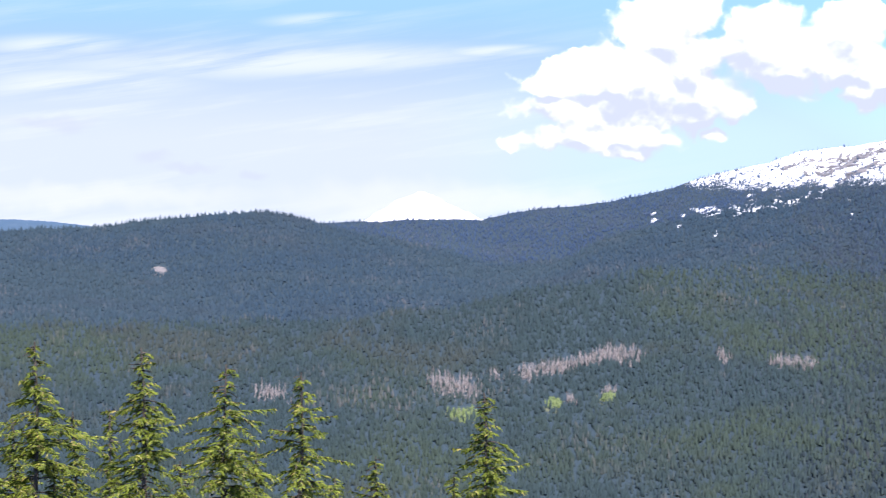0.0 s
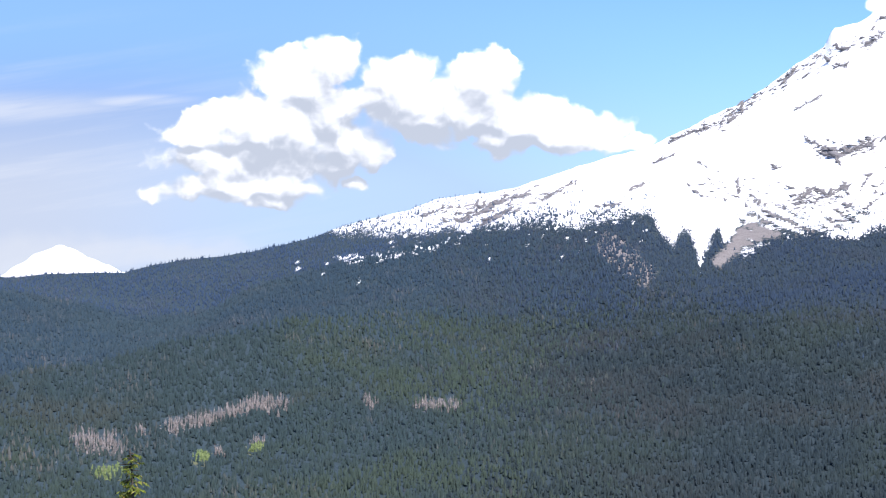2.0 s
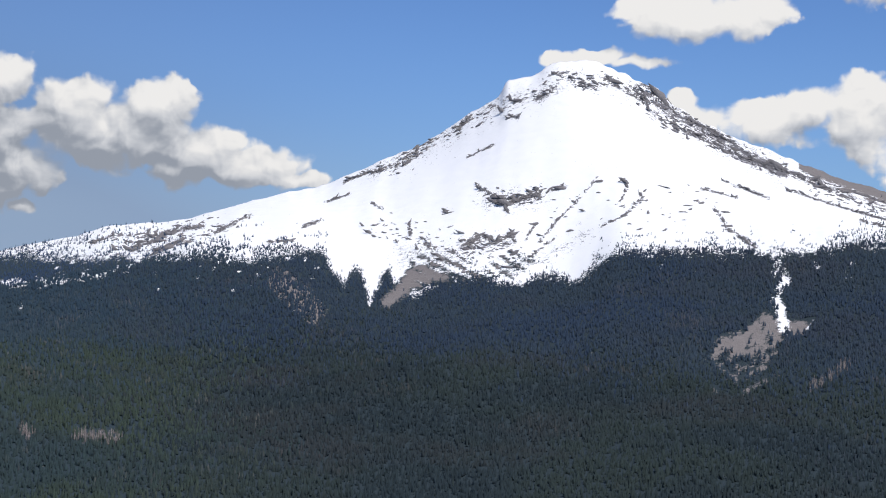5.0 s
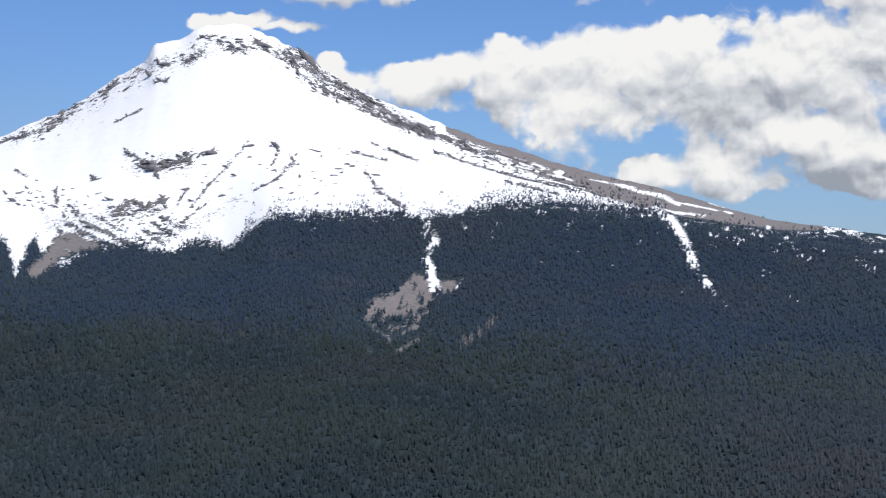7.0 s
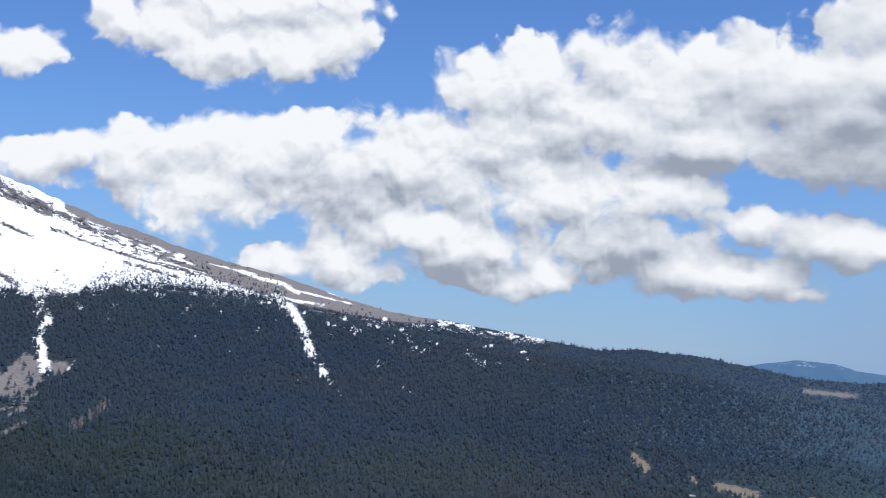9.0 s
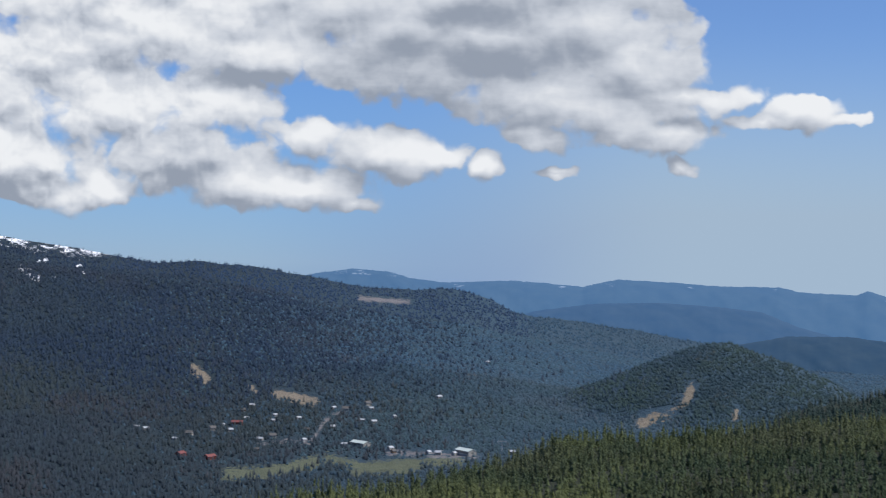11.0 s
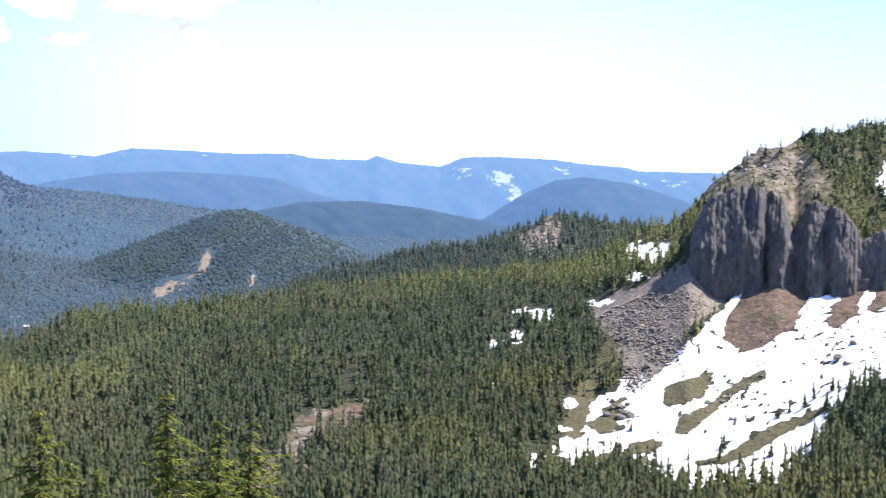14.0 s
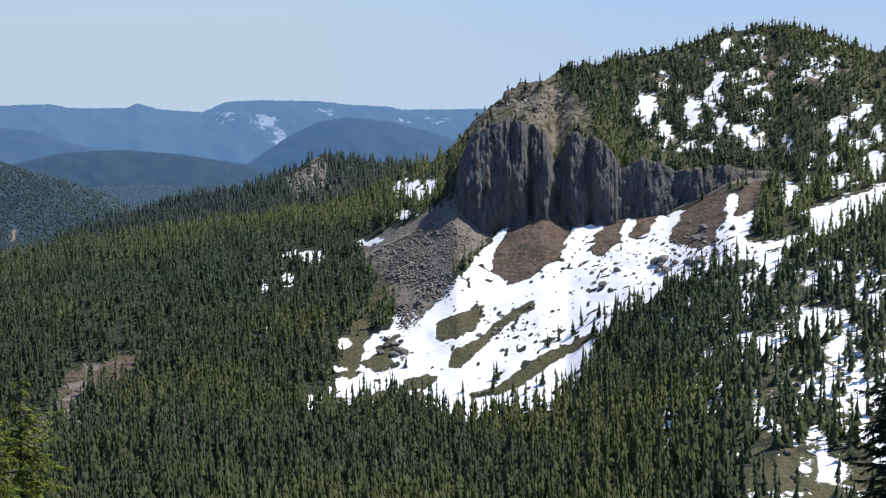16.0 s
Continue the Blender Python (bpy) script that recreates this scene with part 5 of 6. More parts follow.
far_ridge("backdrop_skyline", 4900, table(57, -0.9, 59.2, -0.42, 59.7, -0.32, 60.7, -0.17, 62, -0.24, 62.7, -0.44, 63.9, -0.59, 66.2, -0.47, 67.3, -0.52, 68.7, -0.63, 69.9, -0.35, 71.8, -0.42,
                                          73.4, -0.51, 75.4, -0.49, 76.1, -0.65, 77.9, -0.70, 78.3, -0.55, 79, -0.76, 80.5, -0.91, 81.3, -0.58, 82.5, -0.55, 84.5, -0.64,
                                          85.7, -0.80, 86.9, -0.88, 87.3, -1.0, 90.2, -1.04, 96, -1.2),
          -3.2, 57, 96, haze_glow_material("skyline_haze_glow", (0.074, 0.168, 0.325), 1.05), "long mountain ridge on the horizon with a haze-blue glow", 3,
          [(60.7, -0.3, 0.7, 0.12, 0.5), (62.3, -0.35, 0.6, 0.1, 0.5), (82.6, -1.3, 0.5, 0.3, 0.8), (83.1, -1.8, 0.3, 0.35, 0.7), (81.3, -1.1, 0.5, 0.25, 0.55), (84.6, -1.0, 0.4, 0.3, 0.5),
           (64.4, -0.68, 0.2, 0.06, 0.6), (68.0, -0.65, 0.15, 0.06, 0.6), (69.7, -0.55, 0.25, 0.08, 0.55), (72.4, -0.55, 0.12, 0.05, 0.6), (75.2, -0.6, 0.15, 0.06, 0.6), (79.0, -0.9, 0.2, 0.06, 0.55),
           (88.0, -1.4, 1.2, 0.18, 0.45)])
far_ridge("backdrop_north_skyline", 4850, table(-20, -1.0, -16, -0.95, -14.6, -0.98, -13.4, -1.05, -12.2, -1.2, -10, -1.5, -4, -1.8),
          -2.6, -20, -4, haze_glow_material("north_haze_glow", (0.08, 0.15, 0.27), 0.75), "faint hills on the horizon with a haze-blue glow", 83)
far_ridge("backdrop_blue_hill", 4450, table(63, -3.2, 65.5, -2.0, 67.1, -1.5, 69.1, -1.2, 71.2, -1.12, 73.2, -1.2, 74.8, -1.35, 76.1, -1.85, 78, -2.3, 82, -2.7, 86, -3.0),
          -3.4, 63, 86, haze_glow_material("blue_hills_haze_glow", (0.048, 0.123, 0.262), 0.95), "forested hill in the distance with a haze-blue glow", 23)
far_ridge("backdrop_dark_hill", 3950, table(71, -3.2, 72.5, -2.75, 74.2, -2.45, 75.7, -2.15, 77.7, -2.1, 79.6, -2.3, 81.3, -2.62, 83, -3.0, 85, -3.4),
          -4.0, 71, 85, haze_glow_material("dark_hills_haze_glow", (0.02, 0.064, 0.138), 0.95), "dark forested hill in the distance with a haze-blue glow", 43, [(78.1, -2.9, 0.25, 0.1, 0.5)])
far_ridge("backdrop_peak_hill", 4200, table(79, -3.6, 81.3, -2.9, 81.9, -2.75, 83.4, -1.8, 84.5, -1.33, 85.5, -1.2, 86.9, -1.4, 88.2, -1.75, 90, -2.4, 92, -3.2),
          -3.9, 79, 92, haze_glow_material("peak_hills_haze_glow", (0.039, 0.107, 0.232), 0.95), "pointed forested hill in the distance with a haze-blue glow", 63)


# ------------------------------------------------------------------ single things
def part(name, bm, material, parent=None, label="", smooth=False):
    me = bpy.data.meshes.new(name)
    bm.to_mesh(me)
    bm.free()
    if smooth:
        me.polygons.foreach_set("use_smooth", np.ones(len(me.polygons), bool))
    me.materials.append(material)
    ob = new(name, me)
    if parent is not None:
        ob.parent = parent
    if label:
        ob["label"] = label
    return ob


def raw_part(name, co, faces, material, parent, label=""):
    me = bpy.data.meshes.new(name)
    fill_mesh(me, np.asarray(co, np.float32), np.asarray(faces, np.int32))
    me.materials.append(material)
    ob = new(name, me)
    ob.parent = parent
    if label:
        ob["label"] = label
    return ob


def column_of(bearing):
    return int(np.clip(np.searchsorted(BEARINGS, bearing), 1, len(BEARINGS) - 2))


def on_ground(bearing, el, lo, hi):
    """The spot between two rows where the land is seen at this bearing and elevation."""
    j = max(column_of(bearing), 1)
    v = float(np.clip((bearing - BEARINGS[j - 1]) / (BEARINGS[j] - BEARINGS[j - 1]), 0, 1))
    x, y, z = (F[lo:hi, j - 1] * (1 - v) + F[lo:hi, j] * v for F in (X, Y, Z))
    e = np.degrees(np.arctan2(z, np.hypot(x, y)))
    i = int(np.argmax(e >= el)) if np.any(e >= el) else int(np.argmax(e))
    u = float(np.clip((el - e[i - 1]) / (e[i] - e[i - 1] + 1e-9), 0, 1)) if i > 0 else 1.0
    k = max(i - 1, 0)
    return np.array([F[k] * (1 - u) + F[i] * u for F in (x, y, z)])


def ground_height(bearing, r):
    j = column_of(bearing)
    return float(np.interp(r, R[:ROW_NEAR, j], Z[:ROW_NEAR, j]))


def bark_material():
    k = Mat("bark", 0.95)
    n = k.noise(0.12, 6.0, 0.7, k.pos(1, 1, 0.3))
    k.color(k.ramp(n, (0.3, rgb(0.035, 0.028, 0.022)), (0.7, rgb(0.13, 0.11, 0.09))))
    k.bump(n, 0.8, 0.03)
    return k.m


def needle_material(name, *tones):
    k = Mat(name, 0.6)
    tone = k.ramp(k.island(), *zip((0.0, 0.5, 0.88, 1.0), tones))
    k.color(k.mix(k.step(k.noise(0.6, 4.0), 0.35, 0.65), k.mix(0.4, tone, tones[0]), tone))
    k.thin(tone, 0.3)
    return k.m


BARK = bark_material()
NEEDLES = needle_material("hemlock_needles", rgb(0.07, 0.095, 0.02), rgb(0.185, 0.235, 0.03), rgb(0.285, 0.325, 0.04), rgb(0.42, 0.35, 0.12))
# near-black needles: the shade of a backlit tree is put into their colour
BACKLIT_NEEDLES = needle_material("backlit_needles", rgb(0.018, 0.024, 0.014), rgb(0.032, 0.04, 0.02), rgb(0.045, 0.052, 0.026), rgb(0.07, 0.06, 0.04))


def tube(path, radii, sides=5):
    co, faces = [], []
    for i, (p, rad) in enumerate(zip(path, radii)):
        q = path[min(i + 1, len(path) - 1)] - path[max(i - 1, 0)]
        q = q.normalized()
        s = q.orthogonal().normalized()
        t = q.cross(s)
        for k in range(sides):
            a = 6.2832 * k / sides
            co.append(p + (s * math.cos(a) + t * math.sin(a)) * rad)
    for i in range(len(path) - 1):
        for k in range(sides):
            a, b = i * sides + k, i * sides + (k + 1) % sides
            faces.append((a, b, b + sides, a + sides))
    return co, faces


def hemlock(height, spread, seed, fullness=1.0, bend=0.12, needles=NEEDLES):
    """A slender mountain hemlock: crooked leader, uneven drooping boughs with hanging sprays."""
    rng = random.Random(seed)
    tree = new("hemlock_tree")
    lean = Vector((rng.uniform(-1, 1), rng.uniform(-1, 1), 0)) * bend
    phase = rng.uniform(0, 6)

    def stem(f):
        return Vector((0, 0, height * f)) + lean * math.sin(f * 3 + phase) * f + Vector((math.sin(f * 17 + phase), math.cos(f * 13 + phase), 0)) * 0.03

    fs = [k / 26 for k in range(27)]
    co, faces = tube([stem(f) for f in fs], [0.012 + 0.17 * (1 - f) ** 1.2 * height / 11 for f in fs], 7)
    raw_part("trunk", co, faces, BARK, tree, "grey-brown bark trunk")
    wood_co, wood_f, nc, nf = [], [], [], []
    f = 0.12
    while f < 0.992:
        near_top = height * (1 - f)
        step = (0.055 if near_top < 4.2 else 0.4) / fullness
        f += step * rng.uniform(0.5, 1.5) / height
        reach = spread * min(1.0, (1.0 - math.exp(-near_top / 2.6)) * 1.15) * rng.uniform(0.3, 1.1) * (1.45 if rng.random() < 0.16 else 1.0)
        if near_top < 0.7:
            reach = rng.uniform(0.06, 0.2) + 0.12 * near_top
        a = rng.uniform(0, 6.2832)
        out = Vector((math.cos(a), math.sin(a), 0))
        side = Vector((-out.y, out.x, 0))
        p = stem(min(f, 1.0))
        rise, droop = rng.uniform(-0.05, 0.35), rng.uniform(0.2, 0.75)
        n = max(3, int(reach / 0.085))
        path = []
        for i in range(n + 1):
            s = i / n
            path.append(p + out * reach * s + Vector((0, 0, reach * (rise * s - droop * s * s + 0.12 * s ** 5))) + side * 0.08 * reach * math.sin(3 * s + a))
        c, q = tube(path[:: max(1, n // 3)] + [path[-1]], [0.016 * (1 - k * 0.2) for k in range(len(path[:: max(1, n // 3)]) + 1)], 3)
        base = len(wood_co)
        wood_co += c
        wood_f += [tuple(v + base for v in face) for face in q]
        sparse = 0.5 if near_top < 0.6 else 1.0
        for i in range(n):
            s = i / n
            if s < 0.12 and near_top > 2:
                continue
            if rng.random() > 0.94 * sparse:
                continue
            taper = 1.0 - 0.55 * s
            for w in (-1, 1, 0, -1, 1) if near_top < 4.2 else (-1, 1):
                length = (0.09 + 0.1 * min(1.0, reach)) * taper * rng.uniform(0.6, 1.25) * (0.7 if w == 0 else 1)
                d = (out * rng.uniform(0.3, 0.9) + side * w * rng.uniform(0.5, 1.0) + Vector((0, 0, rng.uniform(-0.75, 0.15)))).normalized()
                o = path[i] + (path[i + 1] - path[i]) * rng.random()
                up = d.cross(Vector((rng.uniform(-1, 1), rng.uniform(-1, 1), 0.6))).normalized()
                for m in range(2):
                    b0 = o + d * length * m / 2
                    wid = 0.019 * (1.15 - m * 0.3)
                    droop_v = Vector((0, 0, -0.03 * m))
                    k = len(nc)
                    tip = b0 + d * length * 0.65 + droop_v
                    nc += [b0 + up * wid, b0 - up * wid, tip + up * wid * 0.25, b0 + d * length * 0.2 + Vector((0, 0, wid * 0.9))]
                    nf += [(k, k + 1, k + 2), (k, k + 3, k + 2)]
    for ob in (raw_part("branchwork", wood_co, wood_f, BARK, tree), raw_part("crown", nc, nf, needles, tree, "drooping needle sprays")):
        ob["kind"] = "stuff"
    return tree


HEMLOCKS = [hemlock(11.0, 1.6, 11, 1.9), hemlock(11.0, 1.25, 23, 1.7), hemlock(11.0, 0.95, 37, 1.4), hemlock(11.0, 1.4, 51, 2.0, 0.3), hemlock(11.0, 1.5, 63, 3.4, 0.1, BACKLIT_NEEDLES)]
for n, ob in enumerate(HEMLOCKS):
    tagged(ob, ("full yellow-green hemlock on the near bank", "slender yellow-green hemlock on the near bank", "thin spindly hemlock with a bare leader",
                "crooked bushy hemlock on the near bank", "full conifer at the end of the bank, darkened as if backlit")[n], "tree", "hemlocks on the near bank")
# bearing, elevation of the tip, distance, kind
BANK_TREES = [(-14.0, -5.09, 31, 0), (-12.7, -7.49, 36, 1), (-11.6, -7.42, 38, 2), (-10.3, -5.35, 30, 3), (-7.7, -5.96, 31, 0), (-5.3, -6.27, 32, 1), (-4.0, -9.86, 36, 2), (-2.2, -9.16, 34, 1),
              (1.5, -6.97, 31, 3), (0.4, -9.78, 33, 2), (-6.7, -8.77, 34, 3), (-14.9, -7.80, 35, 1), (-9.1, -9.2, 34, 0), (-13.3, -9.0, 32, 3), (-16.4, -6.0, 30, 0),
              (66.6, -8.98, 36, 1), (67.7, -10.92, 36, 2), (71.2, -8.52, 33, 3), (73.0, -9.39, 34, 1), (73.9, -9.55, 35, 0), (68.7, -11.04, 36, 2), (72.2, -11.0, 34, 0),
              (104.07, -9.2, 26, 4), (64.0, -12.0, 34, 1)]
used = set()
for n, (a, e, r, kind) in enumerate(BANK_TREES):
    x, y = plan(a, r)
    z0, z1 = ground_height(a, r) - 0.1, r * math.tan(radians(e))
    m = pose(x, y, z0, 0, 0, (n * 67) % 360)
    s = (z1 - z0) / 11.0
    if kind in used:
        ob = copy_thing(HEMLOCKS[kind], m)
    else:
        ob = HEMLOCKS[kind]
        ob.matrix_basis = m
        used.add(kind)
    ob.scale = (min(1.15, s * 1.08), min(1.15, s * 1.08), s)


def boulder_material():
    k = Mat("boulder_stone", 0.95)
    n = k.noise(1.1, 7.0, 0.7)
    k.color(k.mix(k.random(), k.ramp(n, (0.3, rgb(0.13, 0.117, 0.103)), (0.7, rgb(0.3, 0.275, 0.245))), k.ramp(n, (0.3, rgb(0.1, 0.092, 0.083)), (0.7, rgb(0.23, 0.213, 0.192)))))
    k.bump(n, 0.9, 0.4)
    return k.m


STONE = boulder_material()


def boulder(seed):
    rng = random.Random(seed)
    bm = bmesh.new()
    bmesh.ops.create_icosphere(bm, subdivisions=2, radius=1.0)
    o = Vector((rng.uniform(-9, 9), rng.uniform(-9, 9), rng.uniform(-9, 9)))
    cuts = [(Vector((rng.gauss(0, 1), rng.gauss(0, 1), rng.gauss(0, 1))).normalized(), rng.uniform(0.45, 0.8)) for _ in range(12)]
    for v in bm.verts:
        d = min([depth / max(0.2, v.co.dot(c)) for c, depth in cuts if v.co.dot(c) > 0.2] or [1.0])
        v.co = v.co * min(1.0, d) * (1 + 0.05 * noise.noise(v.co * 2 + o))
        v.co.z *= 0.85
    return bm


def cliff_material():
    k = Mat("cliff_rock", 0.95)
    col = k.noise(2.2, 6.0, 0.65, k.pos(1.0, 1.0, 0.12))
    blot = k.noise(9.0, 6.0, 0.65)
    fine = k.noise(0.9, 7.0, 0.7)
    c = k.ramp(col, (0.32, rgb(0.066, 0.065, 0.066)), (0.52, rgb(0.13, 0.127, 0.125)), (0.72, rgb(0.2, 0.194, 0.184)))
    c = k.mix(k.math("MULTIPLY", k.step(blot, 0.52, 0.75), 0.45), c, rgb(0.19, 0.178, 0.155))
    up = k.t.nodes.new("ShaderNodeSeparateXYZ")
    k.link(k.geo.outputs["Normal"], up.inputs[0])
    c = k.mix(k.step(k.math("MULTIPLY_ADD", k.math("SUBTRACT", fine, 0.5), 1.2, up.outputs[2]), 0.6, 0.85), c, rgb(0.13, 0.11, 0.08))
    k.color(c)
    k.bump(k.math("ADD", k.math("MULTIPLY", col, 2.0), fine), 0.9, 0.8)
    return k.m


def cliff():
    """A wall of jointed lava columns: buttresses, clefts, single columns with their own tops and ledges."""
    rng = np.random.default_rng(19)
    b = np.arange(88.75, 101.2, 0.026)
    mass = np.zeros(b.shape)
    for a, half, out in [(90.25, 1.25, 17), (91.2, 0.5, 16), (92.1, 0.4, 15), (93.3, 0.42, 13), (94.25, 0.55, 14), (95.8, 0.75, 10), (97.2, 0.5, 9), (98.4, 0.6, 8), (99.6, 0.55, 7), (100.6, 0.4, 5)]:
        mass = np.maximum(mass, out * np.clip(1 - ((b - a) / half) ** 4, 0, 1) ** 0.5)
    mass = np.maximum(mass, 9 * np.clip((101 - b) / 3, 0, 1))
    edges = [b[0]]
    while edges[-1] < b[-1]:
        edges.append(edges[-1] + rng.uniform(0.09, 0.27))
    edges = np.array(edges)
    cell = np.clip(np.searchsorted(edges, b, side="right") - 1, 0, len(edges) - 2)
    u = (b - edges[cell]) / (edges[cell + 1] - edges[cell])
    out = mass + rng.uniform(-0.3, 0.35, len(edges))[cell] + 0.36 * (1 - np.abs(2 * u - 1) ** 3)
    tops = rng.normal(0, 0.5, len(edges))[cell] + 2.0 * fbm(b * 2, b * 0, 3, 7) + 0.2 * (mass - 9)
    r0 = foot_r(b) + 8
    z0, z1 = foot_r(b) * np.tan(np.radians(foot_el(b))) - 9, (brow_r(b)) * np.tan(np.radians(brow_el(b))) + tops
    n = 64
    f = np.linspace(0, 1, n)[:, None]
    shelf_at, cut = rng.uniform(0.35, 1.2, len(edges))[cell][None, :], rng.uniform(0.2, 1.0, len(edges))[cell][None, :]
    shelf2, cut2 = rng.uniform(0.1, 0.8, len(edges))[cell][None, :], rng.uniform(0.1, 0.6, len(edges))[cell][None, :]
    zz = z0[None, :] + (z1 - z0)[None, :] * f
    lean = 3.5 * f + np.interp(b, [91, 95], [9.0, 3.0])[None, :] * f ** 4
    wear = 1.3 * fbm(b[None, :] * 8 + f * 0, zz / 4.0, 4, 71, 0.6) + 4.4 * fbm(b[None, :] * 2.0, zz / 15.0, 4, 73)
    rr = r0[None, :] - out[None, :] * (1 - 0.25 * f) + lean + cut * np.clip((f - shelf_at) / 0.03, 0, 1) + cut2 * np.clip((f - shelf2) / 0.03, 0, 1) + wear
    ends = np.clip(np.minimum((b - 88.75) / 0.5, (101.2 - b) / 0.9), 0, 1)
    zz = z0[None, :] + (zz - z0[None, :]) * (0.25 + 0.75 * ends[None, :] ** 0.7)
    cap_r = np.stack([rr[-1] + 1.5 + 1.0 * fbm(b * 6, b * 0, 2, 5), rr[-1] + 7])
    cap_z = np.stack([zz[-1] + 0.8 + 1.2 * fbm(b * 6, b * 0 + 4, 3, 9), zz[-1] - 2])
    rr, zz = np.vstack([rr, cap_r]), np.vstack([zz, cap_z])
    bb = np.radians(np.broadcast_to(b[None, :], rr.shape))
    ob = grid_mesh("cliff", rr * np.sin(bb), rr * np.cos(bb), zz, cliff_material())
    ob.data.polygons.foreach_set("use_smooth", np.zeros(len(ob.data.polygons), bool))
    return tagged(ob, "dark grey columnar lava cliff above the snow basin", "cliff", kind="structure")


cliff()


def crags():
    """Broken lava ribs that stand out of the mountain's snow."""
    rng = np.random.default_rng(29)
    pts, along, sizes = [], [], []

    def rib(w, count, size, *line_of):
        q = np.array(line_of, float).reshape(-1, 2)
        seg = np.hypot(*(q[1:] - q[:-1]).T)
        for _ in range(count):
            k = rng.choice(len(seg), p=seg / seg.sum())
            at = q[k] + (q[k + 1] - q[k]) * rng.random() + rng.normal(0, 0.55 * w, 2)
            if at[1] > np.interp(at[0], BEARINGS, crest) - 0.03:
                continue
            step_of = (q[k + 1] - q[k]) / seg[k]
            turn = math.atan2(step_of[1], step_of[0]) + rng.normal(0, 0.5)
            pts.append(on_ground(at[0], at[1], ROW_SLOPE, ROW_CREST))
            along.append(turn)
            sizes.append(size * math.exp(rng.normal(0, 0.5)))

    for w, *line_of in ROCKS:
        q = np.array(line_of, float).reshape(-1, 2)
        length = np.hypot(*(q[1:] - q[:-1]).T).sum()
        rib(w, int(12 + (210 if q[0][1] > 4.6 else 330) * length * (0.03 + w)), (8 if q[0][1] > 4.6 else 11) * w + 1.4, *line_of)
    for w, count, *line_of in [(0.3, 110, 22.0, 4.0, 24.0, 5.2, 25.6, 6.0, 27.2, 6.6), (0.3, 60, 27.4, 6.9, 28.6, 6.8, 30.2, 6.5), (0.3, 130, 30.2, 6.3, 31.6, 5.6, 33.4, 4.6, 35.0, 3.8),
                               (0.3, 60, 21.0, 3.5, 22.2, 4.0), (0.3, 60, 24.2, 1.0, 25.8, 1.2), (0.3, 60, 25.0, 2.6, 26.8, 2.8), (0.5, 110, 21.0, 1.5, 26.0, 0.7), (0.45, 150, 12.0, 0.6, 16.0, 1.5), (0.9, 60, 27.0, 2.4, 33.0, 2.6), (0.2, 120, 36.0, 3.2, 41.0, 1.8)]:
        rib(w, count, 2.6, *line_of)
    pts, along, sizes = np.array(pts), np.array(along), np.array(sizes)
    n = len(pts)
    out = pts / np.linalg.norm(pts, axis=1)[:, None]
    side = np.stack([out[:, 1], -out[:, 0], np.zeros(n)], 1)
    side /= np.linalg.norm(side, axis=1)[:, None]
    rise = np.cross(side, out)
    u = side * np.cos(along)[:, None] + rise * np.sin(along)[:, None]
    v = rise * np.cos(along)[:, None] - side * np.sin(along)[:, None]
    co = []
    for k in range(7):
        t = 6.283 * k / 7
        f = rng.uniform(0.5, 1.35, (n, 1))
        co.append(pts + (u * math.cos(t) * 2.3 + v * math.sin(t) * 0.7) * sizes[:, None] * f + out * sizes[:, None] * 0.5)
    for k in range(2):
        co.append(pts + (u * rng.normal(0.8 - 1.6 * k, 0.3, (n, 1)) + v * rng.normal(0.1, 0.25, (n, 1))) * sizes[:, None] - out * sizes[:, None] * rng.uniform(0.25, 0.8, (n, 1)))
    tri = [(k, (k + 1) % 7, 7 if k in (6, 0, 1) else 8) for k in range(7)] + [(2, 8, 7), (6, 7, 8)]
    co = np.stack(co, 1).reshape(-1, 3)
    me = bpy.data.meshes.new("mountain_crags")
    fill_mesh(me, co, (np.array(tri)[None] + (np.arange(n) * 9)[:, None, None]).reshape(-1, 3))
    k = Mat("crag_rock", 0.95)
    grain = k.noise(6.0, 7.0, 0.72)
    k.color(k.mix(grain, k.ramp(k.island(), (0.0, rgb(0.11, 0.107, 0.117)), (1.0, rgb(0.19, 0.18, 0.182))), rgb(0.26, 0.247, 0.25)))
    k.bump(grain, 0.8, 2.0)
    me.materials.append(k.m)
    tagged(new("mountain_crags", me), "broken grey lava ribs standing out of the snow", "rocks", kind="stuff")


crags()


